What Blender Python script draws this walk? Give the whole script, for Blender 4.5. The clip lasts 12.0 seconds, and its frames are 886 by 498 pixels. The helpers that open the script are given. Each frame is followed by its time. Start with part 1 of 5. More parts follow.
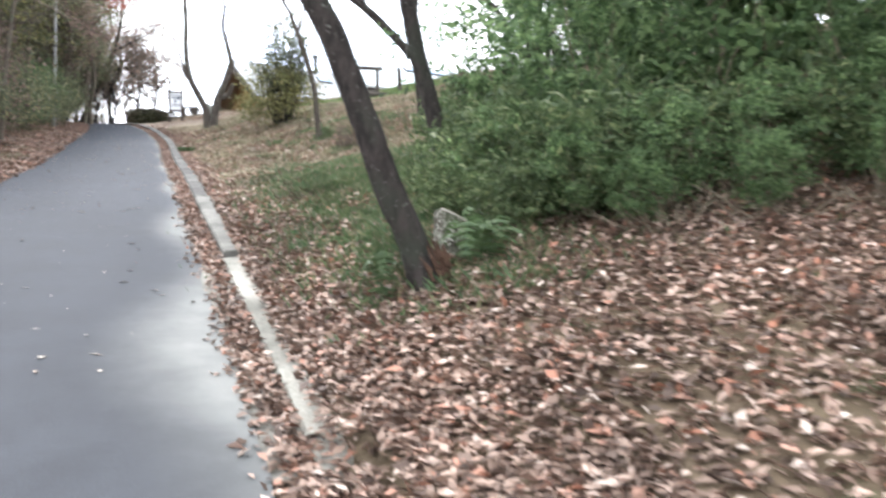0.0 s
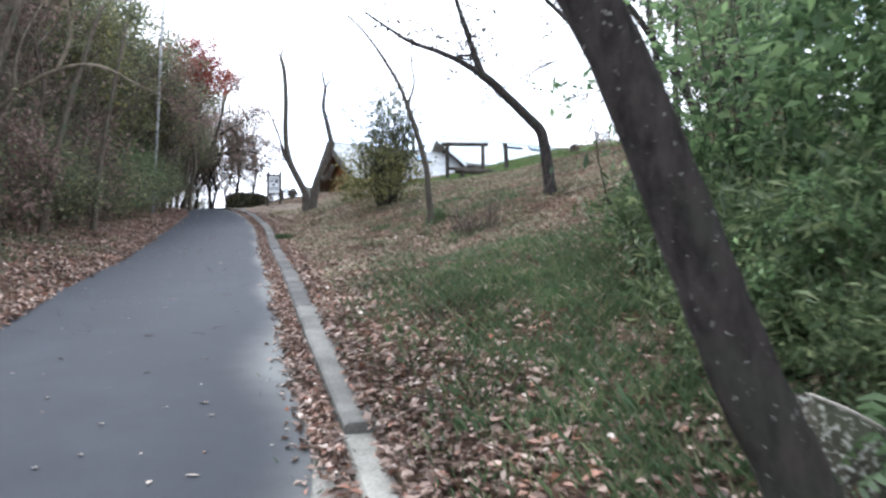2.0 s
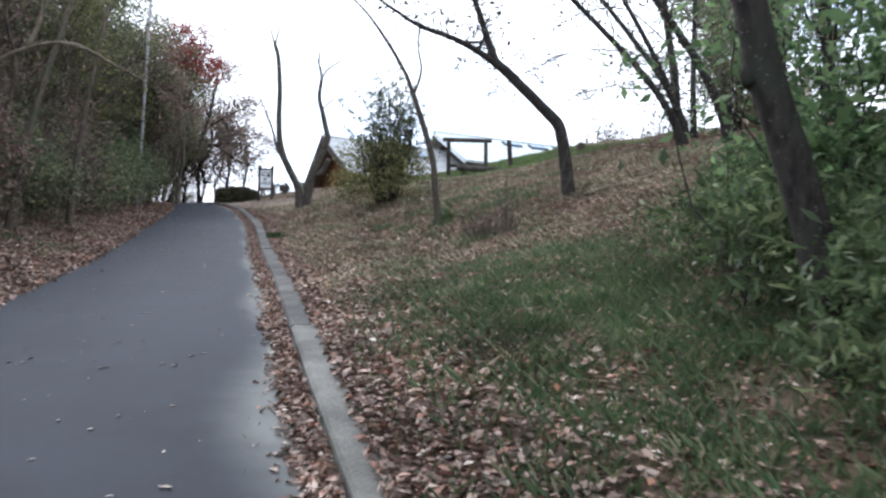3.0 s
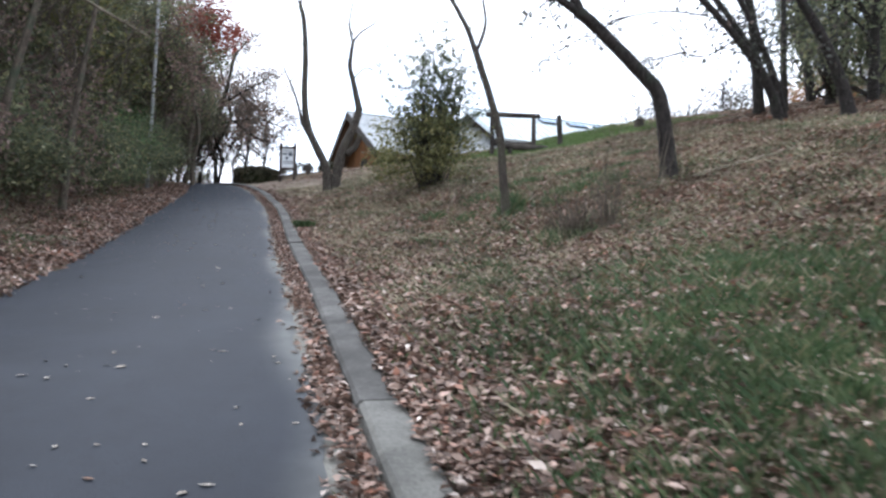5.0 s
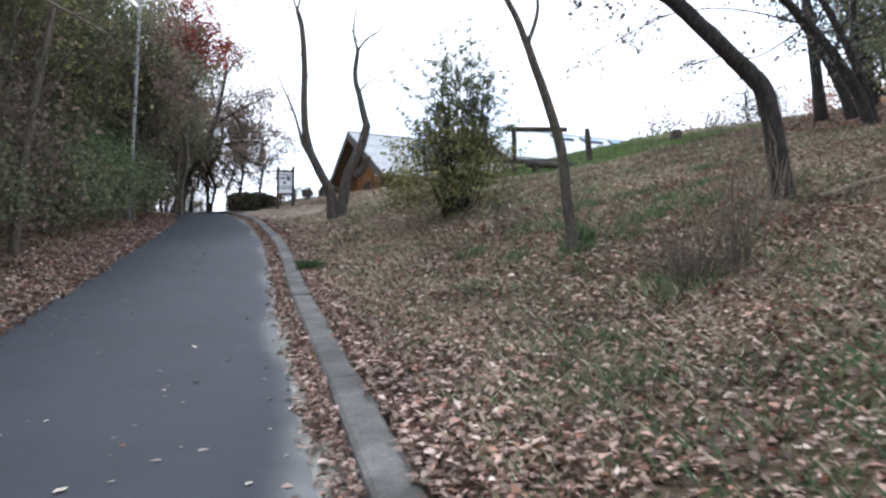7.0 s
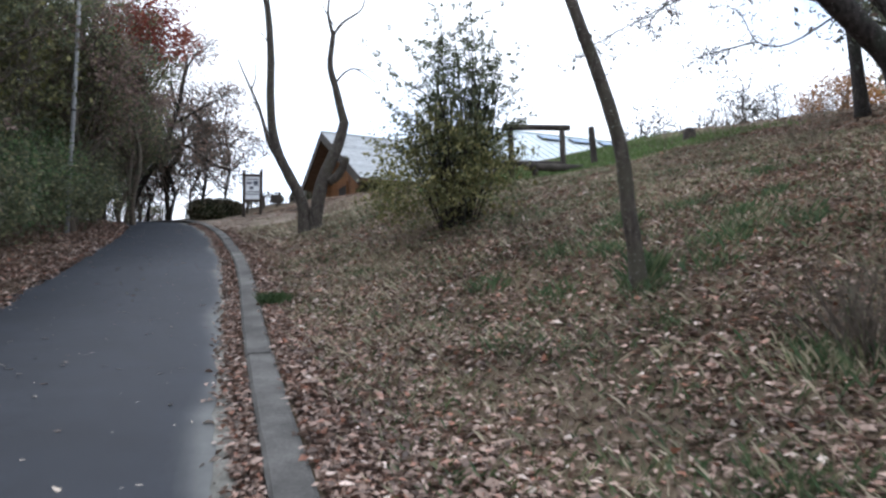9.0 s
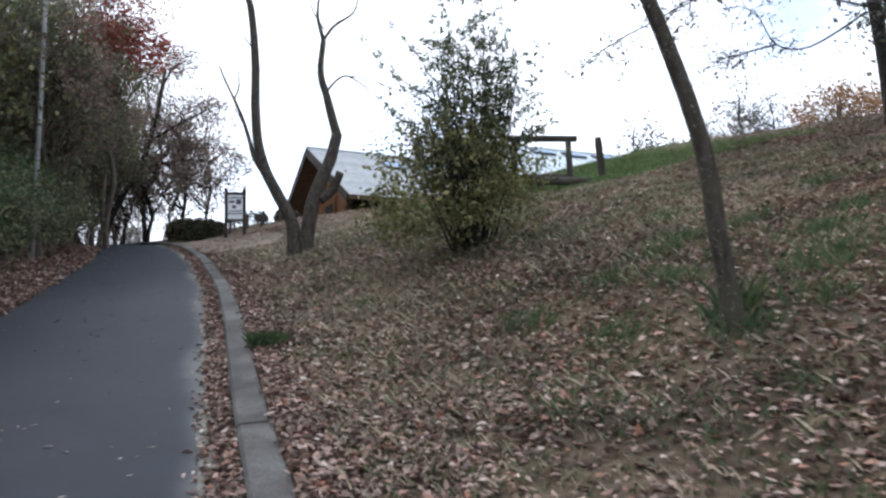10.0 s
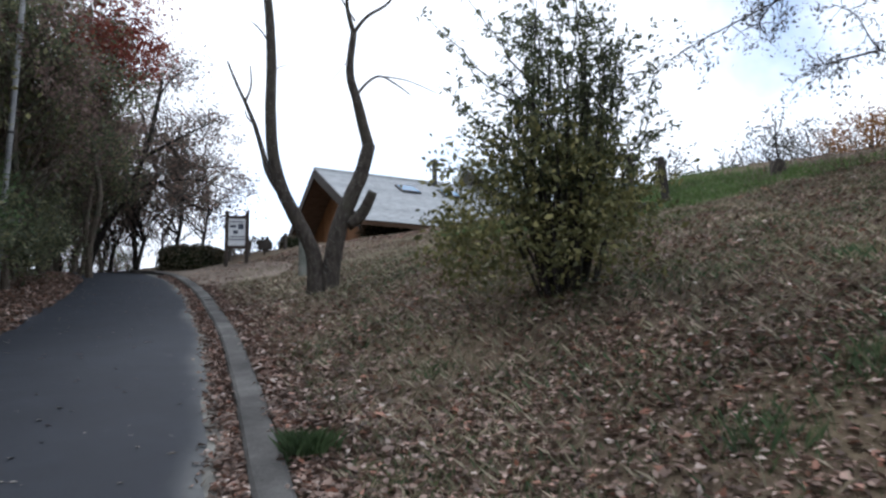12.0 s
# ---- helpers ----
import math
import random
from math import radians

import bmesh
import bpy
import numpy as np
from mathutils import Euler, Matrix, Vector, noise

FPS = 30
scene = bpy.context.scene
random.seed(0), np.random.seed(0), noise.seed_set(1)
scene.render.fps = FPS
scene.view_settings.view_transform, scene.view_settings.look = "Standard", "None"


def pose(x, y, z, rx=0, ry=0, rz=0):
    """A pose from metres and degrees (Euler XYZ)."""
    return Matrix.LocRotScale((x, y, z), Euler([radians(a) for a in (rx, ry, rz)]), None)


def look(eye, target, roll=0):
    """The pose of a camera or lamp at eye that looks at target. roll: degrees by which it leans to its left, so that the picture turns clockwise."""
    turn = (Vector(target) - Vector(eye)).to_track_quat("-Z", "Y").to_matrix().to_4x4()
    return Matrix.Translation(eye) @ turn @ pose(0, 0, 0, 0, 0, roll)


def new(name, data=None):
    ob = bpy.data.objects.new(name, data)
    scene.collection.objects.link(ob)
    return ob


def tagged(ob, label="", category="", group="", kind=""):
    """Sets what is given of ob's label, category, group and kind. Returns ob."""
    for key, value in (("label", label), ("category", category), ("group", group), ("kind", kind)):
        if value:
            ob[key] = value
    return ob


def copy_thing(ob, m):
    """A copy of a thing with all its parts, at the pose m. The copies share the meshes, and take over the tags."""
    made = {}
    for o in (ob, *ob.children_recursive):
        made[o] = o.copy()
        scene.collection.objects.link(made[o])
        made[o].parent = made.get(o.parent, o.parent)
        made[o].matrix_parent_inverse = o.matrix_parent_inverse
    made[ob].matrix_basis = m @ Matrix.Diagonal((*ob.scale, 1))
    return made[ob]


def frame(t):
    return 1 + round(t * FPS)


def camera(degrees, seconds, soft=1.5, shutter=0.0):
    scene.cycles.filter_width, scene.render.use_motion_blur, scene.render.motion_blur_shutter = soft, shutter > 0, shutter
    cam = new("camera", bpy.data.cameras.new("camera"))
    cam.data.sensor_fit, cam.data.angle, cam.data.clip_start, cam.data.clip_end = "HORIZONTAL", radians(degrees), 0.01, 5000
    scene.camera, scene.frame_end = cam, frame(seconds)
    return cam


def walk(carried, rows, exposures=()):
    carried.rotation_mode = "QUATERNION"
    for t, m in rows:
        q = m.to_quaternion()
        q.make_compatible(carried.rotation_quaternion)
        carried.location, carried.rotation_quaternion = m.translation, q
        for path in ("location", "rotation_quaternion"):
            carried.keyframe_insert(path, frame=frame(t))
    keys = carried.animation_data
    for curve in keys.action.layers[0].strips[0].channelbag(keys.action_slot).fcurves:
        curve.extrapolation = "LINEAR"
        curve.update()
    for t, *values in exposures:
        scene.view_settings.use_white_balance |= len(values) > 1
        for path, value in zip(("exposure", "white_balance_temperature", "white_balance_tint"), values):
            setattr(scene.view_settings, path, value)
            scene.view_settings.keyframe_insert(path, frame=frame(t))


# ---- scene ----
cam = camera(62.1, 12.0, soft=2.5, shutter=0.4)
PATH = [
    (0, (0.378, 0.336, 1.514), (0.843, 2.282, 1.548), -0.4),
    (0.5, (0.253, 0.911, 1.639), (0.543, 2.887, 1.744), 0.6),
    (1, (0.203, 1.545, 1.773), (0.371, 3.53, 1.955), 0.4),
    (1.5, (0.114, 2.168, 1.912), (0.302, 4.147, 2.129), 0.0),
    (2, (0.093, 2.831, 2.042), (0.321, 4.803, 2.283), -0.5),
    (2.5, (-0.015, 3.465, 2.185), (0.213, 5.437, 2.426), 0.3),
    (2.7, (-0.038, 3.705, 2.237), (0.213, 5.675, 2.474), 0.3),
    (4.3, (-0.325, 5.809, 2.587), (-0.082, 7.78, 2.817), 0.9),
    (4.5, (-0.398, 6.05, 2.659), (-0.159, 8.026, 2.858), 1.3),
    (5, (-0.508, 6.664, 2.795), (-0.3, 8.644, 2.977), 0.9),
    (5.5, (-0.674, 7.291, 2.918), (-0.568, 9.281, 3.087), 0.2),
    (6, (-0.719, 7.915, 3.064), (-0.58, 9.902, 3.243), -0.6),
    (6.5, (-0.813, 8.511, 3.213), (-0.607, 10.49, 3.419), -0.6),
    (7, (-0.833, 9.148, 3.357), (-0.62, 11.123, 3.592), -0.5),
    (7.2, (-0.824, 9.402, 3.386), (-0.636, 11.378, 3.629), -0.3),
    (9, (-0.917, 11.538, 3.917), (-0.634, 13.503, 4.159), -1.1),
    (9.5, (-1.055, 12.178, 4.067), (-0.75, 14.137, 4.326), -1.5),
    (10, (-1.121, 12.846, 4.197), (-0.791, 14.798, 4.481), -2.1),
    (10.5, (-1.295, 13.456, 4.337), (-0.971, 15.405, 4.646), -1.8),
    (11, (-1.375, 14.085, 4.467), (-1.038, 16.029, 4.795), -1.3),
    (11.5, (-1.54, 14.714, 4.601), (-1.206, 16.655, 4.948), -1.6),
    (12, (-1.604, 15.389, 4.728), (-1.258, 17.326, 5.085), -1.5),
]
walk(cam, [(t, look(eye, target, roll)) for t, eye, target, roll in PATH],
     [(t, stops, 6150 if t < 1 else 5740, 11) for t, stops in ((0, 1.86), (0.5, 1.78), (1.5, 1.5), (2.5, 0.99), (4.5, 0.71), (5.0, 0.88), (5.5, 0.98), (6.5, 1.06), (7, 0.85), (9.5, 0.5), (12, 0.1))])


# ---- world and light ----
def build_world():
    w = bpy.data.worlds.new("sky")
    scene.world = w
    w.use_nodes = True
    nt = w.node_tree
    nt.nodes.clear()
    out = nt.nodes.new("ShaderNodeOutputWorld")
    bg = nt.nodes.new("ShaderNodeBackground")
    sky = nt.nodes.new("ShaderNodeTexSky")
    sky.sky_type, sky.sun_disc = "NISHITA", False
    sky.sun_elevation, sky.sun_rotation = radians(38), radians(-25)
    dim = nt.nodes.new("ShaderNodeVectorMath")
    dim.operation = "SCALE"
    dim.inputs[3].default_value = 0.14
    co = nt.nodes.new("ShaderNodeTexCoord")
    cl = nt.nodes.new("ShaderNodeTexNoise")
    cl.inputs["Scale"].default_value, cl.inputs["Detail"].default_value = 2.6, 6.0
    ramp = nt.nodes.new("ShaderNodeValToRGB")
    ramp.color_ramp.elements[0].position, ramp.color_ramp.elements[0].color = 0.30, (0, 0, 0, 1)
    ramp.color_ramp.elements[1].position, ramp.color_ramp.elements[1].color = 0.46, (1, 1, 1, 1)
    mix = nt.nodes.new("ShaderNodeMix")
    mix.data_type = "RGBA"
    mix.inputs["B"].default_value = (0.98, 0.99, 1.0, 1)
    link = nt.links.new
    link(co.outputs["Generated"], cl.inputs["Vector"])
    link(cl.outputs["Fac"], ramp.inputs["Fac"])
    link(ramp.outputs["Color"], mix.inputs["Factor"])
    link(sky.outputs["Color"], dim.inputs[0])
    link(dim.outputs[0], mix.inputs["A"])
    link(mix.outputs["Result"], bg.inputs["Color"])
    link(bg.outputs["Background"], out.inputs["Surface"])
    bg.inputs["Strength"].default_value = 1.3
    sun = new("sun", bpy.data.lights.new("sun", "SUN"))
    sun.data.energy, sun.data.angle, sun.data.color = 1.2, radians(18), (1.0, 0.96, 0.9)
    sun.matrix_world = look((-20, 40, 45), (0, 12, 3))


build_world()


# ---- materials ----
def material(name, rough=0.8, spec=0.3, metal=0.0):
    m = bpy.data.materials.new(name)
    m.use_nodes = True
    b = m.node_tree.nodes["Principled BSDF"]
    b.inputs["Roughness"].default_value, b.inputs["Metallic"].default_value = rough, metal
    b.inputs["Specular IOR Level"].default_value = spec
    return m, m.node_tree, b


def ramp_node(nt, stops):
    r = nt.nodes.new("ShaderNodeValToRGB")
    e = r.color_ramp.elements
    while len(e) < len(stops):
        e.new(0.5)
    for el, (p, c) in zip(e, stops):
        el.position, el.color = p, (*c, 1)
    return r


def noise_node(nt, scale, detail=5.0, coord=None, rough=0.6):
    n = nt.nodes.new("ShaderNodeTexNoise")
    n.inputs["Scale"].default_value, n.inputs["Detail"].default_value = scale, detail
    n.inputs["Roughness"].default_value = rough
    if coord is not None:
        nt.links.new(coord, n.inputs["Vector"])
    return n


def mixed(nt, fac, a, b, mode="MIX"):
    m = nt.nodes.new("ShaderNodeMix")
    m.data_type, m.blend_type = "RGBA", mode
    for key, v in (("Factor", fac), ("A", a), ("B", b)):
        if isinstance(v, (int, float)):
            m.inputs[key].default_value = v
        elif isinstance(v, tuple):
            m.inputs[key].default_value = (*v, 1)
        else:
            nt.links.new(v, m.inputs[key])
    return m.outputs["Result"]


def bump_to(nt, b, height, strength, distance):
    n = nt.nodes.new("ShaderNodeBump")
    n.inputs["Strength"].default_value, n.inputs["Distance"].default_value = strength, distance
    nt.links.new(height, n.inputs["Height"])
    nt.links.new(n.outputs["Normal"], b.inputs["Normal"])


def coords(nt, scale=None):
    c = nt.nodes.new("ShaderNodeTexCoord").outputs["Object"]
    if scale:
        m = nt.nodes.new("ShaderNodeMapping")
        m.inputs["Scale"].default_value = scale
        nt.links.new(c, m.inputs["Vector"])
        c = m.outputs["Vector"]
    return c


def speckled(name, base, dark, light, big=0.6, fine=40.0, rough=0.85, spec=0.3, bump=0.3, dist=0.01, stretch=None, fine_amount=0.5):
    """Base colour with large stains and a fine grain."""
    m, nt, b = material(name, rough, spec)
    c = coords(nt, stretch)
    n1, n2 = noise_node(nt, big, 6, c), noise_node(nt, fine, 4, c)
    r = ramp_node(nt, [(0.32, dark), (0.5, base), (0.68, light)])
    nt.links.new(n1.outputs["Fac"], r.inputs["Fac"])
    g = ramp_node(nt, [(0.3, (0.45, 0.45, 0.45)), (0.7, (1.4, 1.4, 1.4))])
    nt.links.new(n2.outputs["Fac"], g.inputs["Fac"])
    nt.links.new(mixed(nt, fine_amount, r.outputs["Color"], g.outputs["Color"], "MULTIPLY"), b.inputs["Base Color"])
    bump_to(nt, b, n2.outputs["Fac"], bump, dist)
    return m


def leafy(name, stops, translucent=0.3, rough=0.6, spec=0.25):
    """Leaves, each of its own tint."""
    m, nt, b = material(name, rough, spec)
    geo = nt.nodes.new("ShaderNodeNewGeometry")
    r = ramp_node(nt, stops)
    nt.links.new(geo.outputs["Random Per Island"], r.inputs["Fac"])
    n = noise_node(nt, 1.1, 3, coords(nt))
    g = ramp_node(nt, [(0.3, (0.6, 0.6, 0.6)), (0.7, (1.25, 1.25, 1.25))])
    nt.links.new(n.outputs["Fac"], g.inputs["Fac"])
    col = mixed(nt, 1.0, r.outputs["Color"], g.outputs["Color"], "MULTIPLY")
    nt.links.new(col, b.inputs["Base Color"])
    t = nt.nodes.new("ShaderNodeBsdfTranslucent")
    nt.links.new(col, t.inputs["Color"])
    s = nt.nodes.new("ShaderNodeMixShader")
    s.inputs["Fac"].default_value = translucent
    nt.links.new(b.outputs["BSDF"], s.inputs[1])
    nt.links.new(t.outputs["BSDF"], s.inputs[2])
    nt.links.new(s.outputs["Shader"], nt.nodes["Material Output"].inputs["Surface"])
    return m


def asphalt_material():
    m, nt, b = material("asphalt", 0.72, 0.22)
    c = coords(nt)
    big, mid, fine = noise_node(nt, 0.35, 5, c), noise_node(nt, 2.5, 6, c), noise_node(nt, 140, 2, c)
    r = ramp_node(nt, [(0.3, (0.0165, 0.0198, 0.0275)), (0.55, (0.022, 0.0258, 0.035)), (0.75, (0.0312, 0.036, 0.0462))])
    nt.links.new(big.outputs["Fac"], r.inputs["Fac"])
    g = ramp_node(nt, [(0.3, (0.82, 0.82, 0.82)), (0.7, (1.15, 1.15, 1.15))])
    nt.links.new(mid.outputs["Fac"], g.inputs["Fac"])
    f = ramp_node(nt, [(0.35, (0.6, 0.6, 0.6)), (0.65, (1.35, 1.35, 1.35))])
    nt.links.new(fine.outputs["Fac"], f.inputs["Fac"])
    c1 = mixed(nt, 1.0, r.outputs["Color"], g.outputs["Color"], "MULTIPLY")
    c2 = mixed(nt, 0.6, c1, f.outputs["Color"], "MULTIPLY")
    # pale cement dust worn in from the verge, plus a painted sheen near the start
    at = nt.nodes.new("ShaderNodeAttribute")
    at.attribute_name = "dust_sheen"
    d = nt.nodes.new("ShaderNodeMath")
    d.operation = "MULTIPLY"
    dr = ramp_node(nt, [(0.38, (0, 0, 0)), (0.62, (1, 1, 1))])
    nt.links.new(mid.outputs["Fac"], dr.inputs["Fac"])
    dm = mixed(nt, 0.75, dr.outputs["Color"], (0.7, 0.7, 0.7))
    nt.links.new(at.outputs["Fac"], d.inputs[0])
    nt.links.new(dm, d.inputs[1])
    nt.links.new(mixed(nt, d.outputs[0], c2, (0.27, 0.27, 0.25)), b.inputs["Base Color"])
    bump_to(nt, b, fine.outputs["Fac"], 0.5, 0.004)
    return m


def bark_material(name, dark, light, moss=(0.06, 0.075, 0.05), lichen=(0.3, 0.31, 0.29), spots=0.64):
    m, nt, b = material(name, 0.9, 0.2)
    c, cs = coords(nt), coords(nt, (1, 1, 0.35))
    n1, n2, n3 = noise_node(nt, 22, 6, cs), noise_node(nt, 3, 4, c), noise_node(nt, 48, 3, c)
    r = ramp_node(nt, [(0.35, dark), (0.65, light)])
    nt.links.new(n1.outputs["Fac"], r.inputs["Fac"])
    mr = ramp_node(nt, [(0.5, (0, 0, 0)), (0.68, (1, 1, 1))])
    nt.links.new(n2.outputs["Fac"], mr.inputs["Fac"])
    lr = ramp_node(nt, [(spots, (0, 0, 0)), (spots + 0.05, (1, 1, 1))])
    nt.links.new(n3.outputs["Fac"], lr.inputs["Fac"])
    a = mixed(nt, mr.outputs["Color"], r.outputs["Color"], moss)
    nt.links.new(mixed(nt, lr.outputs["Color"], a, lichen), b.inputs["Base Color"])
    bump_to(nt, b, n1.outputs["Fac"], 0.9, 0.02)
    return m


def random_brown(name, stops, rough=0.85):
    m, nt, b = material(name, rough, 0.25)
    info = nt.nodes.new("ShaderNodeObjectInfo")
    r = ramp_node(nt, stops)
    nt.links.new(info.outputs["Random"], r.inputs["Fac"])
    n = noise_node(nt, 14, 5, coords(nt, (0.25, 0.25, 3.0)))
    g = ramp_node(nt, [(0.3, (0.6, 0.6, 0.6)), (0.7, (1.25, 1.25, 1.25))])
    nt.links.new(n.outputs["Fac"], g.inputs["Fac"])
    nt.links.new(mixed(nt, 1.0, r.outputs["Color"], g.outputs["Color"], "MULTIPLY"), b.inputs["Base Color"])
    bump_to(nt, b, n.outputs["Fac"], 0.4, 0.01)
    return m


ASPHALT = asphalt_material()
SOIL = speckled("soil", (0.115, 0.086, 0.06), (0.065, 0.049, 0.034), (0.155, 0.122, 0.08), 0.5, 18, 0.95, 0.1, 0.8, 0.04)
CONCRETE = speckled("worn_concrete", (0.2, 0.19, 0.168), (0.12, 0.118, 0.102), (0.28, 0.27, 0.24), 2.2, 60, 0.9, 0.2, 0.5, 0.006)
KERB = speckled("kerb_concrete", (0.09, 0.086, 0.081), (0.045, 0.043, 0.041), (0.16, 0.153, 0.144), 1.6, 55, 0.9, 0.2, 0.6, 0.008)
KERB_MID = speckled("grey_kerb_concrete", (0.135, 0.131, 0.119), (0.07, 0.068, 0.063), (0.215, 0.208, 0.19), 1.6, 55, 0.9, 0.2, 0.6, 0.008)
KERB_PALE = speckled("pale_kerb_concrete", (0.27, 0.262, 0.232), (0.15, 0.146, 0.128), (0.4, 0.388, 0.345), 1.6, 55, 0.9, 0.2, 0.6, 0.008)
GRAVEL = speckled("sandy_gravel", (0.2, 0.16, 0.125), (0.13, 0.1, 0.08), (0.27, 0.22, 0.18), 1.0, 30, 0.95, 0.1, 0.6, 0.02)
BARK = bark_material("dark_bark", (0.012, 0.01, 0.0095), (0.044, 0.037, 0.034), (0.032, 0.035, 0.027), (0.2, 0.2, 0.185), 0.66)
BARK_PALE = bark_material("grey_bark", (0.03, 0.025, 0.021), (0.085, 0.072, 0.06), (0.06, 0.055, 0.04))
BARK_FOREST = bark_material("forest_bark", (0.05, 0.04, 0.032), (0.14, 0.115, 0.09), spots=0.7)
TWIG = speckled("dry_twig", (0.16, 0.135, 0.1), (0.085, 0.07, 0.053), (0.25, 0.21, 0.16), 4, 40, 0.9, 0.2, 0.3, 0.004)
STUMP = bark_material("lichened_stump", (0.03, 0.027, 0.021), (0.085, 0.078, 0.06), (0.06, 0.068, 0.042), (0.3, 0.3, 0.26), 0.54)
WOODTWIG = speckled("dull_twig", (0.095, 0.078, 0.062), (0.05, 0.042, 0.034), (0.15, 0.125, 0.1), 4, 40, 0.9, 0.2, 0.3, 0.004)
LITTER = leafy("fallen_leaves", [(0.0, (0.075, 0.052, 0.042)), (0.3, (0.165, 0.11, 0.085)), (0.54, (0.3, 0.21, 0.165)), (0.76, (0.41, 0.3, 0.245)), (0.84, (0.34, 0.15, 0.095)), (1.0, (0.64, 0.545, 0.475))], 0.12, 0.6)
ROAD_LEAF = leafy("pale_fallen_leaves", [(0.0, (0.5, 0.42, 0.34)), (0.8, (0.62, 0.56, 0.48)), (1.0, (0.35, 0.16, 0.08))], 0.1, 0.6)
GRASS = leafy("grass", [(0.0, (0.047, 0.085, 0.039)), (0.55, (0.084, 0.132, 0.058)), (0.85, (0.143, 0.167, 0.082)), (1.0, (0.236, 0.216, 0.125))], 0.25, 0.6)
DRY_GRASS = leafy("dry_grass", [(0.0, (0.144, 0.150, 0.090)), (0.5, (0.288, 0.252, 0.168)), (1.0, (0.480, 0.408, 0.300))], 0.2, 0.7)
LAWN = leafy("bright_lawn", [(0.0, (0.075, 0.13, 0.04)), (1.0, (0.14, 0.2, 0.065))], 0.3, 0.6)
GREEN = leafy("green_leaves", [(0.0, (0.050, 0.090, 0.041)), (0.5, (0.127, 0.202, 0.092)), (1.0, (0.265, 0.371, 0.171))], 0.6, 0.45)
DARKGREEN = leafy("dark_evergreen_leaves", [(0.0, (0.091, 0.104, 0.067)), (0.7, (0.180, 0.199, 0.114)), (1.0, (0.362, 0.344, 0.190))], 0.5, 0.55)
OLIVE = leafy("olive_leaves", [(0.0, (0.085, 0.09, 0.038)), (0.6, (0.165, 0.165, 0.068)), (1.0, (0.31, 0.28, 0.115))], 0.35, 0.55)
RUSSET = leafy("russet_leaves", [(0.0, (0.115, 0.081, 0.071)), (0.5, (0.225, 0.156, 0.134)), (1.0, (0.373, 0.278, 0.233))], 0.4, 0.65)
RED = leafy("red_maple_leaves", [(0.0, (0.163, 0.038, 0.028)), (0.6, (0.275, 0.068, 0.048)), (1.0, (0.338, 0.133, 0.085))], 0.4, 0.55)
ORANGE = leafy("orange_leaves", [(0.0, (0.2, 0.09, 0.03)), (0.6, (0.32, 0.17, 0.06)), (1.0, (0.24, 0.13, 0.1))], 0.4, 0.6)
GREYLEAF = leafy("grey_green_leaves", [(0.0, (0.05, 0.056, 0.047)), (0.7, (0.09, 0.092, 0.075)), (1.0, (0.16, 0.115, 0.095))], 0.3, 0.6)
BUSHLEAF = leafy("bush_leaves", [(0.0, (0.05, 0.065, 0.032)), (0.6, (0.1, 0.12, 0.058)), (1.0, (0.21, 0.22, 0.11))], 0.35, 0.5)
HEDGE = leafy("hedge_leaves", [(0.0, (0.048, 0.048, 0.031)), (0.7, (0.096, 0.087, 0.054)), (1.0, (0.180, 0.137, 0.092))], 0.2, 0.55)
# dark tone that stands in for the shade inside the hedges
HEDGE_SHADE = speckled("hedge_inner_shade", (0.022, 0.028, 0.014), (0.012, 0.015, 0.008), (0.04, 0.045, 0.022), 4, 30, 0.95, 0.1, 0.9, 0.05)
THIN_AUTUMN = leafy("thin_autumn_leaves", [(0.0, (0.104, 0.098, 0.081)), (0.6, (0.195, 0.163, 0.135)), (1.0, (0.351, 0.221, 0.176))], 0.45, 0.6)
# bamboo grass, toned darker than GREEN to stand in for shade under the thicket
SHADED_SASA = leafy("shaded_bamboo_grass_leaves", [(0.0, (0.048, 0.075, 0.037)), (0.6, (0.112, 0.163, 0.073)), (1.0, (0.250, 0.288, 0.144))], 0.45, 0.5)
FERN = leafy("fern", [(0.0, (0.045, 0.075, 0.032)), (1.0, (0.085, 0.13, 0.055))], 0.3, 0.55)
DARKWOOD = random_brown("dark_stained_wood", [(0.0, (0.035, 0.028, 0.024)), (1.0, (0.065, 0.05, 0.04))])
WALLWOOD = random_brown("orange_board", [(0.0, (0.24, 0.112, 0.048)), (0.5, (0.29, 0.142, 0.062)), (1.0, (0.19, 0.088, 0.04))])
GREY_POST = speckled("pale_weathered_wood", (0.2, 0.21, 0.18), (0.13, 0.14, 0.12), (0.28, 0.28, 0.25), 3, 40, 0.9, 0.2, 0.4, 0.008)
SOFFIT = random_brown("brown_soffit_board", [(0.0, (0.15, 0.1, 0.07)), (1.0, (0.19, 0.125, 0.085))])
LOG = speckled("weathered_log", (0.06, 0.052, 0.045), (0.035, 0.03, 0.027), (0.1, 0.088, 0.075), 3, 30, 0.9, 0.2, 0.5, 0.01, (1, 1, 0.3))
SHINGLE = random_brown("grey_shingle", [(0.0, (0.34, 0.355, 0.365)), (1.0, (0.44, 0.455, 0.46))], 0.55)
PALE_ROOF = speckled("pale_metal_roof", (0.5, 0.56, 0.58), (0.42, 0.48, 0.5), (0.58, 0.63, 0.65), 0.8, 25, 0.4, 0.5, 0.1, 0.005)
DARKMETAL = speckled("dark_metal", (0.03, 0.03, 0.032), (0.02, 0.02, 0.022), (0.05, 0.05, 0.05), 3, 40, 0.5, 0.5, 0.1, 0.003)
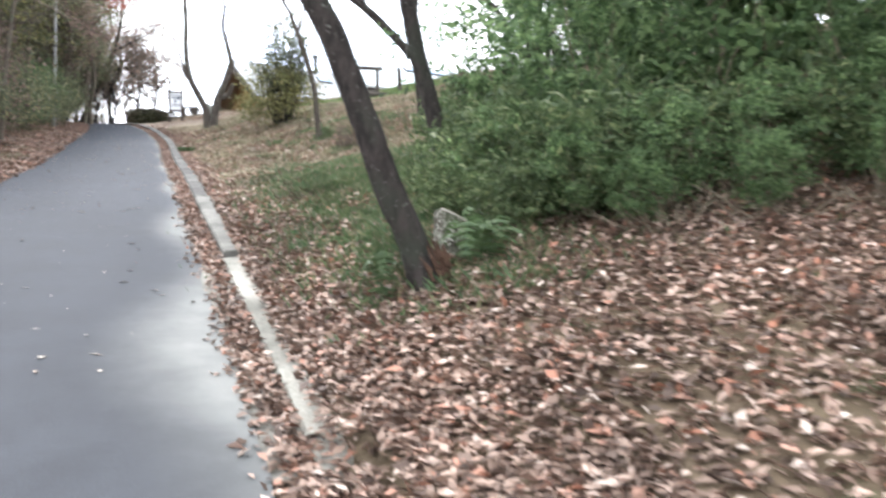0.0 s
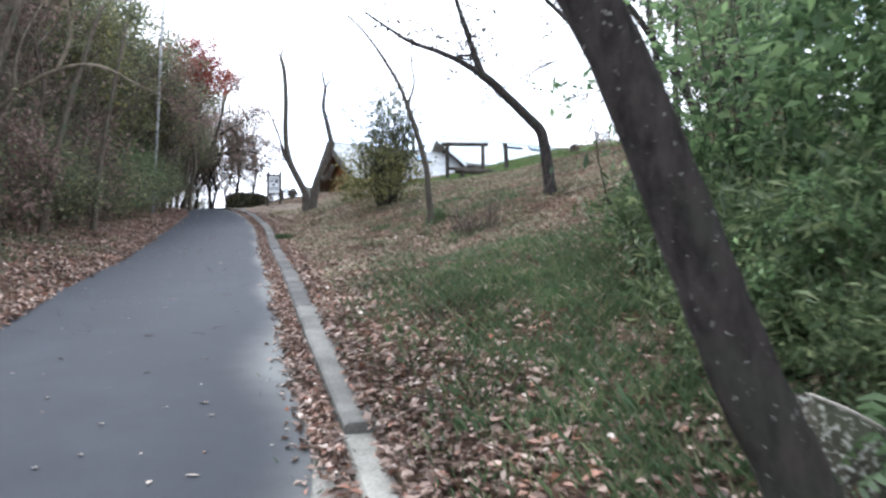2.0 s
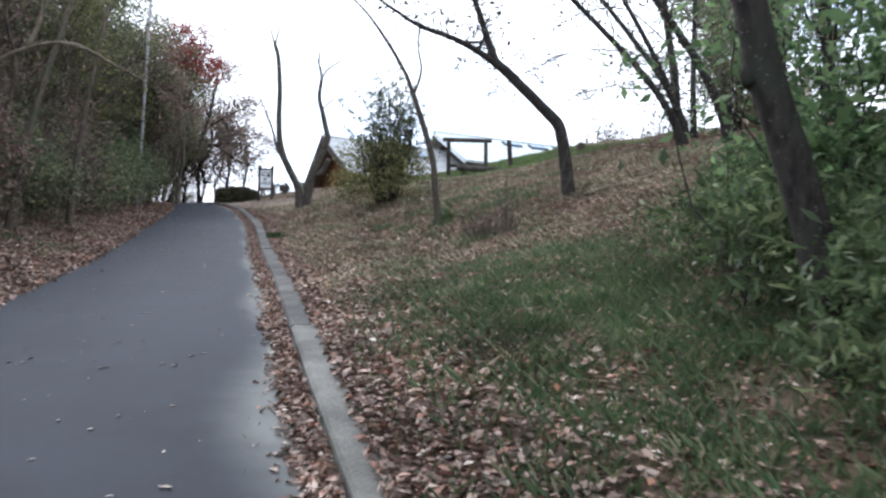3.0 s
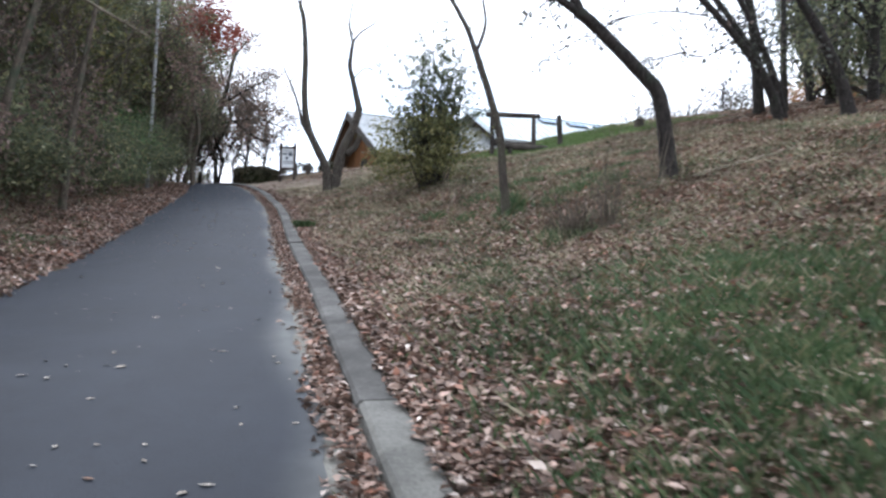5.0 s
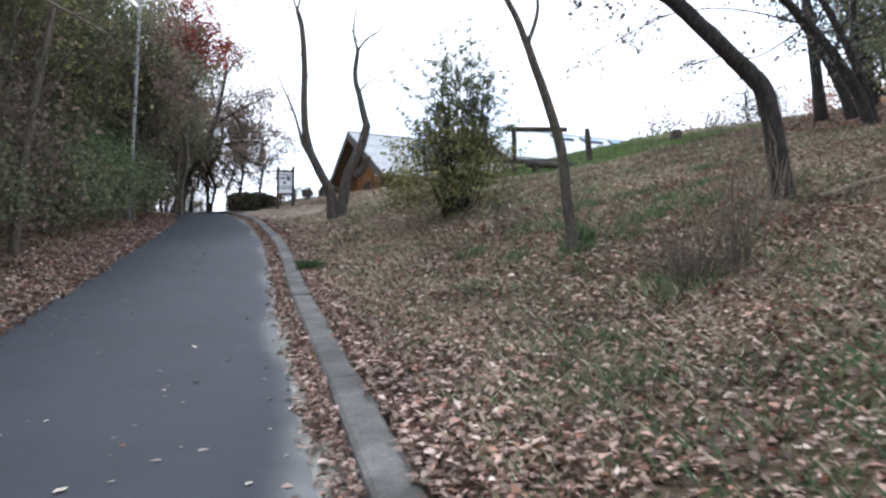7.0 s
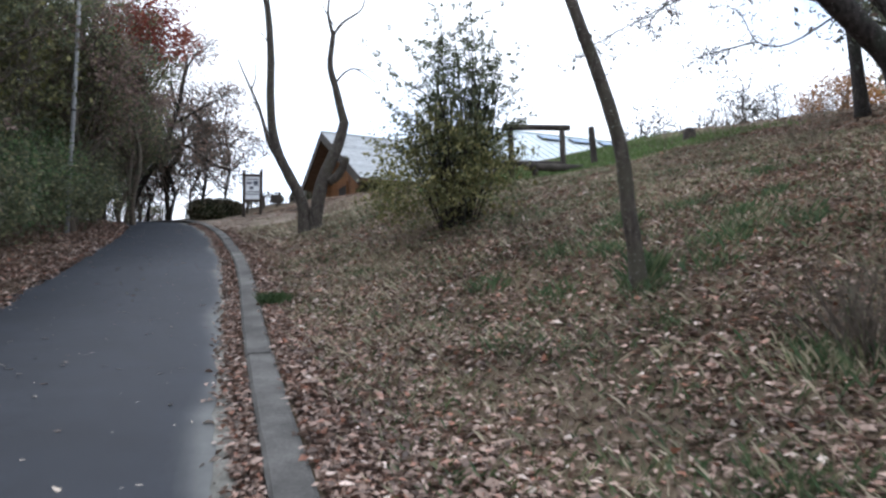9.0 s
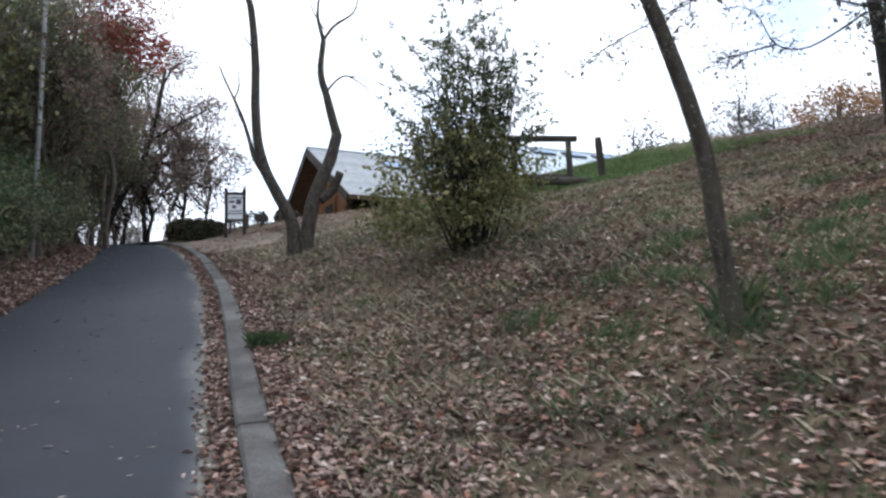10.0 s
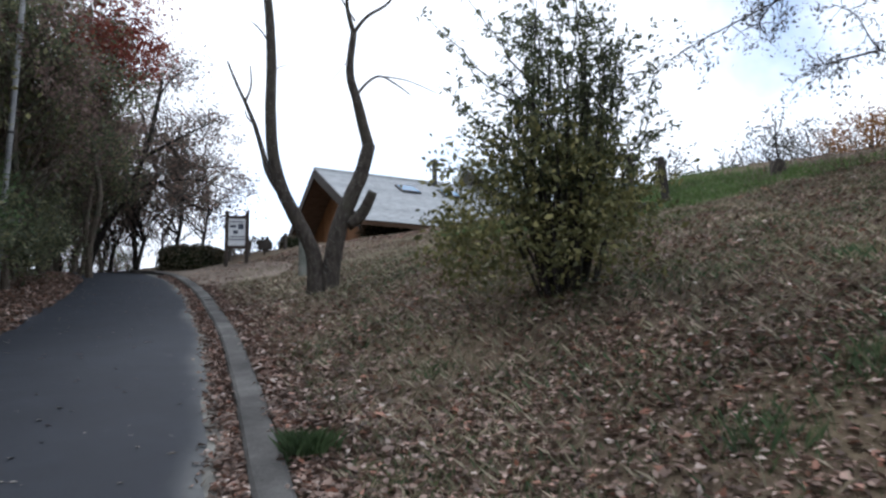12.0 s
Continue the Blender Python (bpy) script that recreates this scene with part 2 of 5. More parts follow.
POLE = speckled("galvanised_steel", (0.3, 0.3, 0.31), (0.2, 0.2, 0.21), (0.4, 0.4, 0.41), 2, 40, 0.35, 0.5, 0.1, 0.003)
GLASS, _nt, _b = material("skylight_glass", 0.08, 0.8)
_b.inputs["Base Color"].default_value = (0.05, 0.16, 0.3, 1)
WHITE = speckled("sign_white", (0.72, 0.74, 0.76), (0.62, 0.64, 0.66), (0.8, 0.82, 0.84), 4, 60, 0.5, 0.4, 0.05, 0.001)
INK = speckled("sign_print", (0.05, 0.06, 0.09), (0.03, 0.04, 0.06), (0.09, 0.1, 0.13), 6, 60, 0.5, 0.4, 0.05, 0.001)


# ---- mesh helpers ----
class Shape:
    """Gathers vertices and faces for one mesh."""

    def __init__(self):
        self.v, self.f = [], []

    def add(self, verts, faces):
        n = len(self.v)
        self.v.extend(tuple(p) for p in verts)
        self.f.extend(tuple(i + n for i in q) for q in faces)
        return self

    def tube(self, pts, radii, sides=8, wobble=0.0, seed=0):
        pts = [Vector(p) for p in pts]
        rnd = random.Random(seed)
        rings, side = [], None
        for i, p in enumerate(pts):
            d = (pts[min(i + 1, len(pts) - 1)] - pts[max(i - 1, 0)]).normalized()
            if side is None:
                side = d.orthogonal().normalized()
            side = (side - d * side.dot(d)).normalized()
            other = d.cross(side)
            ring = []
            for k in range(sides):
                a = 2 * math.pi * k / sides
                r = radii[i] * (1 + wobble * (rnd.random() - 0.5))
                ring.append(p + (side * math.cos(a) + other * math.sin(a)) * r)
            rings.append(ring)
        verts = [q for ring in rings for q in ring]
        faces = []
        for i in range(len(pts) - 1):
            for k in range(sides):
                a, b = i * sides + k, i * sides + (k + 1) % sides
                faces.append((a, b, b + sides, a + sides))
        faces.append(tuple(reversed(range(sides))))
        faces.append(tuple(range((len(pts) - 1) * sides, len(pts) * sides)))
        return self.add(verts, faces)

    def box(self, x0, y0, z0, x1, y1, z1, m=None, bevel=0.0):
        bm = bmesh.new()
        bmesh.ops.create_cube(bm, size=1.0)
        bmesh.ops.scale(bm, vec=(x1 - x0, y1 - y0, z1 - z0), verts=bm.verts)
        bmesh.ops.translate(bm, vec=((x0 + x1) / 2, (y0 + y1) / 2, (z0 + z1) / 2), verts=bm.verts)
        if bevel:
            bmesh.ops.bevel(bm, geom=bm.edges[:], offset=bevel, segments=1, affect="EDGES")
        if m is not None:
            bmesh.ops.transform(bm, matrix=m, verts=bm.verts)
        bm.verts.index_update()
        self.add([v.co for v in bm.verts], [[v.index for v in f.verts] for f in bm.faces])
        bm.free()
        return self

    def mesh(self, name, mat, smooth=False):
        me = bpy.data.meshes.new(name)
        me.from_pydata(self.v, [], self.f)
        me.materials.append(mat)
        if smooth:
            me.polygons.foreach_set("use_smooth", [True] * len(me.polygons))
        me.update()
        return me


def part(name, shape, mat, parent=None, label="", smooth=False, at=None):
    """One mesh object, under a thing where one is given."""
    ob = new(name, shape if isinstance(shape, bpy.types.Mesh) else shape.mesh(name, mat, smooth))
    if parent is not None:
        ob.parent = parent
    if at is not None:
        ob.matrix_basis = at
    if label:
        tagged(ob, label)
    return ob


def quads_mesh(name, verts, mat, corners=4):
    """A mesh of many loose faces from an array of faces x corners x 3."""
    n = len(verts)
    me = bpy.data.meshes.new(name)
    me.vertices.add(n * corners)
    me.vertices.foreach_set("co", np.ascontiguousarray(verts, dtype=np.float32).ravel())
    me.loops.add(n * corners)
    me.loops.foreach_set("vertex_index", np.arange(n * corners, dtype=np.int32))
    me.polygons.add(n)
    me.polygons.foreach_set("loop_start", np.arange(0, n * corners, corners, dtype=np.int32))
    me.polygons.foreach_set("loop_total", np.full(n, corners, dtype=np.int32))
    me.materials.append(mat)
    me.update()
    me.validate()
    return me


def unit(a):
    return a / np.maximum(np.linalg.norm(a, axis=1, keepdims=True), 1e-6)


def leaf_array(rng, centres, size, flat=0.0, narrow=0.5, droop=0.0, spread=0.35, fold=0.12):
    """Pointed, folded leaves at the centres. flat: how far they lie level."""
    n = len(centres)
    axis = rng.normal(size=(n, 3))
    axis[:, 2] = axis[:, 2] * (1 - flat) - droop
    axis = unit(axis)
    up = rng.normal(size=(n, 3)) * (1 - flat)
    up[:, 2] += flat + 0.15
    side = unit(np.cross(axis, up))
    nor = np.cross(side, axis)
    s = size * (1 + spread * rng.normal(size=(n, 1))).clip(0.4, 1.8)
    a = centres - axis * s * 0.5
    b = centres + side * s * narrow * 0.5 + nor * s * fold
    c = centres + axis * s * 0.5 + nor * s * fold * rng.uniform(-1, 1, (n, 1))
    d = centres - side * s * narrow * 0.5 + nor * s * fold
    return np.stack([a, b, c, d], axis=1)


# ---- the lie of the land ----
KERB_Y = [-60, -5, 3.2, 6.6, 9.8, 12.4, 15.2, 18.2, 21.3, 25, 29.5, 33.0, 36, 38.5, 41, 60]
KERB_X = [8, 1.45, 0.54, 0.02, -0.48, -0.88, -1.32, -1.79, -2.23, -2.83, -3.79, -4.75, -6.03, -7.55, -9.57, -28.2]
LEFT_X = [4, -1.5, -2.2, -2.62, -3.05, -3.5, -3.86, -4.32, -4.85, -5.4, -6.08, -6.8, -8.05, -9.77, -12.0, -31.2]


def curve(y, xs):
    y = np.asarray(y, dtype=float)
    return sum(np.interp(y + o, KERB_Y, xs) for o in (-0.9, -0.45, 0, 0.45, 0.9)) / 5


RISE_Y = [0, 6, 10, 13, 17, 20, 26, 37, 45]
RISE_D = [0.03, 0.04, 0.05, 0.01, -0.05, -0.06, 0.0, 0.18, 0.23]


def rise(y):
    y = np.asarray(y, dtype=float)
    s = np.clip(y - 33, 0, 11)
    even = sum(np.interp(y + o, RISE_Y, RISE_D) for o in (-1.6, -0.8, 0, 0.8, 1.6)) / 5
    return 0.07 + even + 0.2125 * (np.clip(y, -40, 33) + s - s * s / 22) - 0.04 * np.clip(y - 46, 0, 120)


BANK_Y = [4, 10, 15, 20, 26, 33, 42]
BANK_D = [0, 1, 2, 3, 4.2, 5.6, 8, 11, 15, 24]
BANK_H = [
    [0.055, 0.37, 0.58, 0.75, 1.02, 1.5, 2.6, 3.8, 5.0, 6.0],
    [0.055, 0.32, 0.53, 0.75, 1.10, 1.55, 2.4, 3.4, 4.3, 5.5],
    [0.055, 0.06, 0.19, 0.50, 0.85, 1.36, 2.1, 2.9, 3.7, 4.8],
    [0.055, 0.07, 0.34, 0.76, 1.06, 1.4, 2.0, 2.8, 3.6, 4.6],
    [0.055, 0.3, 0.64, 0.96, 1.18, 1.4, 1.78, 2.58, 3.5, 4.6],
    [0.03, 0.06, 0.15, 0.38, 0.72, 1.0, 1.4, 2.2, 3.2, 4.5],
    [0.03, 0.08, 0.18, 0.35, 0.65, 0.9, 1.2, 1.5, 2.0, 2.6],
]
SHOULDER = [(0, 0.0), (1, 0.10), (2, 0.3), (4, 0.9), (8, 2.2), (16, 4.2), (40, 5)]


def land(x, y):
    """Height of the ground."""
    x, y = np.broadcast_arrays(np.asarray(x, dtype=float), np.asarray(y, dtype=float))
    d = x - curve(y, KERB_X) - 0.25
    e = curve(y, LEFT_X) - x
    cols = np.stack([np.interp(d, BANK_D, row) for row in BANK_H])
    k = np.interp(y, BANK_Y, range(len(BANK_Y)))
    i = np.clip(k.astype(int), 0, len(BANK_Y) - 2)
    f = k - i
    f = f * f * (3 - 2 * f)
    right = np.take_along_axis(cols, i[None], 0)[0] * (1 - f) + np.take_along_axis(cols, i[None] + 1, 0)[0] * f
    left = np.interp(e, *zip(*SHOULDER))
    lump = 0.035 * np.sin(x * 2.1 + 0.7 * y) * np.sin(y * 1.7 - x) + 0.02 * np.sin(x * 5.3) * np.sin(y * 4.1 + 1)
    lump = lump * np.clip(np.maximum(d, e) / 0.8, 0, 1)
    h = np.where(d > 0, right, np.where(e > 0, left, -0.05))
    far = np.clip((np.hypot(x, y - 20) - 70) / 200, 0, 1)
    return (rise(y) + h) * (1 - far) + (-6) * far + lump


def on_land(x, y):
    return float(land(x, y))


def ground_sheet():
    def steps(lo, hi, fine, reach):
        a = list(np.arange(lo, hi + 1e-6, fine))
        s, p = fine, hi
        while p < reach:
            s *= 1.35
            p += s
            a.append(p)
        s, p = fine, lo
        while p > -reach:
            s *= 1.35
            p -= s
            a.insert(0, p)
        return np.array(a)

    xs, ys = steps(-10, 14, 0.2, 1500), steps(-3, 44, 0.3, 1500)
    gx, gy = np.meshgrid(xs, ys)
    gz = land(gx, gy)
    s = Shape()
    nx = len(xs)
    s.v = list(zip(gx.ravel().tolist(), gy.ravel().tolist(), gz.ravel().tolist()))
    s.f = [(j * nx + i, j * nx + i + 1, (j + 1) * nx + i + 1, (j + 1) * nx + i) for j in range(len(ys) - 1) for i in range(nx - 1)]
    return tagged(part("ground", s, SOIL, smooth=True), "brown earth bank under fallen leaves and grass", "ground", kind="structure")


def strip(name, ys, edge_a, edge_b, lift, mat, cols, crown=0.0, attr=None):
    """A sheet along the road between two edges."""
    s = Shape()
    ys = np.asarray(ys)
    xa, xb = edge_a(ys), edge_b(ys)
    for j, y in enumerate(ys):
        for i in range(cols):
            u = i / (cols - 1)
            s.v.append((xa[j] * (1 - u) + xb[j] * u, float(y), float(rise(y)) + lift + crown * (1 - (2 * u - 1) ** 2)))
    s.f = [(j * cols + i, j * cols + i + 1, (j + 1) * cols + i + 1, (j + 1) * cols + i) for j in range(len(ys) - 1) for i in range(cols - 1)]
    ob = part(name, s, mat, smooth=True)
    if attr:
        a = ob.data.attributes.new("dust_sheen", "FLOAT", "POINT")
        a.data.foreach_set("value", [attr(i / (cols - 1), float(ys[j])) for j in range(len(ys)) for i in range(cols)])
    return ob


def ragged(y, amount, k):
    return np.array([noise.noise(Vector((k, t * 1.3, 0))) + 0.6 * noise.noise(Vector((k, t * 5.0, 3))) for t in np.asarray(y)]) * amount


ASPHALT_GAP = 0.17
ground_sheet()
ROAD_Y = np.arange(-30, 52, 0.14)


def road_dust_sheen(u, y):
    w = 1.0 - np.interp(y, [2, 9, 16], [0.0, 0.45, 0.65])
    reach = float(np.interp(y, [3, 7, 13], [0.26, 0.16, 0.07]))
    near = max(0.0, (u - 1 + reach * (1 + 0.35 * math.sin(y * 1.7))) / reach)
    # broad pale ramp painted in for sky sheen on the first metres
    painted_sheen = 0.10 * max(0.0, (u - 0.35) / 0.65) * float(np.interp(y, [3, 7], [1.0, 0.0]))
    return painted_sheen + min(1.0, near) ** 1.6 * (0.42 + 0.45 * w)


road = strip("road", ROAD_Y, lambda y: curve(y, LEFT_X) + ragged(y, 0.10, 1.5),
             lambda y: curve(y, KERB_X) - ASPHALT_GAP + ragged(y, 0.05, 7.5), 0.012, ASPHALT, 40, 0.025, road_dust_sheen)
tagged(road, "blue-grey asphalt lane climbing a hill, with worn edges", "road", kind="structure")
gutter = strip("gutter", np.arange(3.0, 36, 0.14), lambda y: curve(y, KERB_X) - 0.42, lambda y: curve(y, KERB_X) + 0.09, 0.004, CONCRETE, 7)
tagged(gutter, "pale worn concrete strip beside the asphalt", "gutter", kind="structure")


def gravel_apron():
    s = Shape()
    ys, n = np.arange(30.5, 40.5, 0.25), 14
    for y in ys:
        a = float(curve(y, KERB_X)) + 0.24
        w = 2.6 * math.sin(math.pi * min(1, max(0.02, (y - 30.4) / 9.5))) + 0.3 + 0.25 * noise.noise(Vector((y, 2, 0)))
        for i in range(n):
            x = a + w * i / (n - 1)
            s.v.append((x, float(y), on_land(x, y) + 0.03))
    s.f = [(j * n + i, j * n + i + 1, (j + 1) * n + i + 1, (j + 1) * n + i) for j in range(len(ys) - 1) for i in range(n - 1)]
    tagged(part("gravel_patch", s, GRAVEL, smooth=True), "bare sandy gravel patch beside the road", "gravel", kind="structure")


gravel_apron()


# ---- house with steep shingle roof ----
def house_frame(apex, azimuth):
    """Matrix whose x runs along the ridge and y across it, with the origin at the apex."""
    a = radians(azimuth)
    r = Vector((math.sin(a), math.cos(a), 0))
    p = Vector((-r.y, r.x, 0))
    m = Matrix.Identity(4)
    for i in range(3):
        m[i][0], m[i][1], m[i][3] = r[i], p[i], apex[i]
    return m


def skylight(parent, u, v, w, h, slope):
    """A raised roof window on the near slope, u along the ridge and v down from it."""
    tilt = Matrix.Translation((u, -v, -slope * v + 0.02)) @ Matrix.Rotation(math.atan(slope), 4, "X")
    frame_ob = part("skylight", Shape().box(-w / 2, -h / 2, 0, w / 2, h / 2, 0.09, tilt, 0.01), DARKMETAL, parent)
    part("pane", Shape().box(-w / 2 + 0.05, -h / 2 + 0.05, 0.085, w / 2 - 0.05, h / 2 - 0.05, 0.1, tilt), GLASS, frame_ob, "blue glass pane")


def shingle_house():
    slope, half, length = 0.63, 4.5, 8.2
    m = house_frame((-1.57, 42.1, 12.62), 71)
    house = new("house")
    house.matrix_world = m
    tagged(house, "wooden lodge with orange board walls and steep grey shingle roof", "house")
    ang = math.atan(slope)
    drop = slope * half
    length_slope = half / math.cos(ang)
    for sgn in (-1, 1):
        t = Matrix.Rotation(-sgn * ang, 4, "X")
        y0, y1 = (-length_slope, 0) if sgn < 0 else (0, length_slope)
        part("roof", Shape().box(0, y0, -0.16, length, y1, -0.02, t), SOFFIT, house, "brown boarded roof underside")
        part("barge_board", Shape().box(-0.06, y0, -0.28, 0.0, y1, 0.03, t), DARKWOOD, house)
    # courses of shingles on the near slope
    rows = 22
    step = length_slope / rows
    t = Matrix.Rotation(ang, 4, "X")
    for i in range(rows):
        y1 = -i * step
        s = Shape()
        x = -0.04
        rnd = random.Random(i)
        while x < length:
            w = rnd.uniform(0.35, 0.6)
            s.box(x, -step * 1.2, 0.0, min(x + w, length) - 0.008, 0, 0.014 + 0.006 * rnd.random(), t @ Matrix.Translation((0, y1, 0)) @ Matrix.Rotation(-0.06, 4, "X"))
            x += w
        part("shingle_course", s, SHINGLE, house)
    part("ridge_cap", Shape().tube([(-0.05, 0, 0.03), (length, 0, 0.03)], [0.07, 0.07], 8), SHINGLE, house)
    skylight(house, 3.2, 1.25, 0.8, 0.75, slope)
    skylight(house, 5.0, 1.25, 0.8, 0.75, slope)
    # recessed gable wall of upright boards
    in_x, wall_half = 0.95, half - 0.9
    n = 26
    for i in range(n):
        y0 = -wall_half + 2 * wall_half * i / n
        y1 = y0 + 2 * wall_half / n - 0.012
        za, zb = -slope * abs(y0) - 0.2, -slope * abs(y1) - 0.2
        s = Shape()
        s.add([(in_x, y0, -4.3), (in_x, y1, -4.3), (in_x, y1, zb), (in_x, y0, za), (in_x + 0.05, y0, -4.3), (in_x + 0.05, y1, -4.3), (in_x + 0.05, y1, zb), (in_x + 0.05, y0, za)],
              [(0, 3, 2, 1), (4, 5, 6, 7), (0, 1, 5, 4), (3, 7, 6, 2), (0, 4, 7, 3), (1, 2, 6, 5)])
        part("board", s, WALLWOOD, house)
    part("wall", Shape().box(in_x + 0.06, -wall_half, -4.4, length - 0.4, -wall_half + 0.16, -slope * wall_half - 0.15), WALLWOOD, house, "orange side wall")
    part("wall", Shape().box(in_x + 0.06, wall_half - 0.16, -4.4, length - 0.4, wall_half, -slope * wall_half - 0.15), WALLWOOD, house, "orange side wall")
    part("wall", Shape().box(length - 0.5, -wall_half + 0.17, -4.4, length - 0.35, wall_half - 0.17, -slope * wall_half - 0.15), WALLWOOD, house, "orange end wall")
    door = part("door", Shape().box(in_x - 0.05, -0.5, -4.3, in_x - 0.005, 0.5, -2.25, None, 0.01), DARKWOOD, house, "dark plank door")
    part("door_frame", Shape().box(in_x - 0.07, -0.6, -2.25, in_x - 0.005, 0.6, -2.12).box(in_x - 0.07, -0.6, -4.3, in_x - 0.005, -0.51, -2.25).box(in_x - 0.07, 0.51, -4.3, in_x - 0.005, 0.6, -2.25), WALLWOOD, door)
    win = part("window", Shape().box(in_x + 0.7, -wall_half - 0.03, -3.9, in_x + 5.4, -wall_half + 0.02, -2.75), DARKMETAL, house, "dark window band under the eave")
    for i in range(5):
        x = in_x + 0.75 + i * 0.93
        part("pane", Shape().box(x, -wall_half - 0.05, -3.82, x + 0.85, -wall_half - 0.035, -2.83), GLASS, win)
    chim = part("chimney", Shape().tube([(4.85, -0.35, -0.6), (4.85, -0.35, 0.75)], [0.1, 0.1], 10), DARKMETAL, house, "black stove pipe")
    part("cap", Shape().tube([(4.85, -0.35, 0.72), (4.85, -0.35, 0.86), (4.85, -0.35, 0.9)], [0.17, 0.17, 0.06], 10), DARKMETAL, chim)
    return drop


shingle_house()


def pale_house():
    slope, half, length = 0.6, 4.2, 13.4
    house = new("house")
    house.matrix_world = house_frame((4.63, 44.35, 13.74), 74)
    tagged(house, "long low building with pale blue-grey metal roof", "house")
    ang = math.atan(slope)
    ls = half / math.cos(ang)
    for sgn in (-1, 1):
        t = Matrix.Rotation(-sgn * ang, 4, "X")
        y0, y1 = (-ls, 0) if sgn < 0 else (0, ls)
        part("roof", Shape().box(0, y0, -0.12, length, y1, 0, t), PALE_ROOF, house)
        part("barge_board", Shape().box(-0.08, y0, -0.22, 0.0, y1, 0.03, t), PALE_ROOF, house)
        if sgn < 0:
            for i in range(27):
                part("roof_seam", Shape().box(0.24 + i * 0.48, -ls, 0.002, 0.265 + i * 0.48, -0.05, 0.03, t), PALE_ROOF, house)
    part("ridge_cap", Shape().tube([(-0.08, 0, 0.02), (length, 0, 0.02)], [0.08, 0.08], 8), PALE_ROOF, house)
    for i in range(5):
        skylight(house, 4.5 + 1.75 * i, 0.75, 1.15, 0.6, slope)
    wh = half - 0.7
    part("wall", Shape().box(0.7, -wh, -5, length - 0.5, -wh + 0.15, -slope * wh - 0.1), LOG, house)
    part("wall", Shape().box(0.7, wh - 0.15, -5, length - 0.5, wh, -slope * wh - 0.1), LOG, house)
    part("gable_wall", Shape().add([(0.7, -wh, -5), (0.7, wh, -5), (0.7, wh, -slope * wh - 0.1), (0.7, 0, -0.15), (0.7, -wh, -slope * wh - 0.1),
                                    (0.82, -wh, -5), (0.82, wh, -5), (0.82, wh, -slope * wh - 0.1), (0.82, 0, -0.15), (0.82, -wh, -slope * wh - 0.1)],
                                   [(0, 4, 3, 2, 1), (5, 6, 7, 8, 9), (0, 1, 6, 5), (1, 2, 7, 6), (2, 3, 8, 7), (3, 4, 9, 8), (4, 0, 5, 9)]), LOG, house)


pale_house()


# ---- posts, signs and pole ----
def notice_board():
    x0, x1, y = -3.87, -3.31, 36.5
    g = on_land(-3.6, y)
    ob = new("information_sign")
    ob.location = (-0.16, y, 0.18)
    tagged(ob, "tall information board between two dark wooden posts", "sign")
    for x in (x0, x1):
        p = part("post", Shape().box(x - 0.05, -0.05, g - 0.3, x + 0.05, 0.05, 9.46, None, 0.012), DARKWOOD, ob)
        part("cap", Shape().box(x - 0.06, -0.06, 9.46, x + 0.06, 0.06, 9.49, None, 0.008), DARKWOOD, p)
    part("rail", Shape().box(x0 + 0.05, -0.035, 9.28, x1 - 0.05, 0.035, 9.36, None, 0.006), DARKWOOD, ob)
    part("rail", Shape().box(x0 + 0.05, -0.035, 8.42, x1 - 0.05, 0.035, 8.5, None, 0.006), DARKWOOD, ob)
    panel = part("panel", Shape().box(x0 + 0.05, -0.015, 8.5, x1 - 0.05, 0.015, 9.28), WHITE, ob, "white printed panel")
    marks = [(-0.19, 9.02, 0.17, 0.07), (0.03, 8.97, 0.15, 0.16), (-0.1, 8.84, 0.13, 0.1), (-0.19, 8.74, 0.4, 0.03), (-0.19, 9.17, 0.4, 0.03)]
    for dx, z, w, h in marks:
        x = (x0 + x1) / 2 + dx
        part("printed_mark", Shape().box(x, -0.021, z, x + w, -0.016, z + h), INK, panel)
    part("printed_mark", Shape().box(x0 + 0.06, -0.02, 8.66, x1 - 0.06, -0.0155, 8.69), INK, panel)


notice_board()


def small_sign():
    x, y = -2.91, 38.0
    g = on_land(x, y)
    ob = new("small_sign")
    ob.location = (-0.17, 0, 0.19)
    tagged(ob, "small dark sign plate on a short wooden post", "sign")
    part("post", Shape().box(x - 0.03, y, g - 0.2, x + 0.03, y + 0.06, 8.75, None, 0.008), DARKWOOD, ob)
    part("plate", Shape().box(x - 0.2, y - 0.04, 8.66, x + 0.2, y, 8.94, None, 0.008), LOG, ob)


small_sign()


def low_posts():
    for i, x in enumerate((-4.15, -3.6, -3.05, -2.5)):
        y = 38.6 + 0.1 * i
        g = on_land(x, y)
        tagged(part("bollard", Shape().tube([(x, y, g - 0.2), (x, y, g + 0.45), (x, y, g + 0.5)], [0.06, 0.06, 0.04], 8), LOG),
               "short weathered wooden bollard at the road edge", "bollard", group="bollards")


low_posts()


PALE_POST = (-1.83, 30.6)


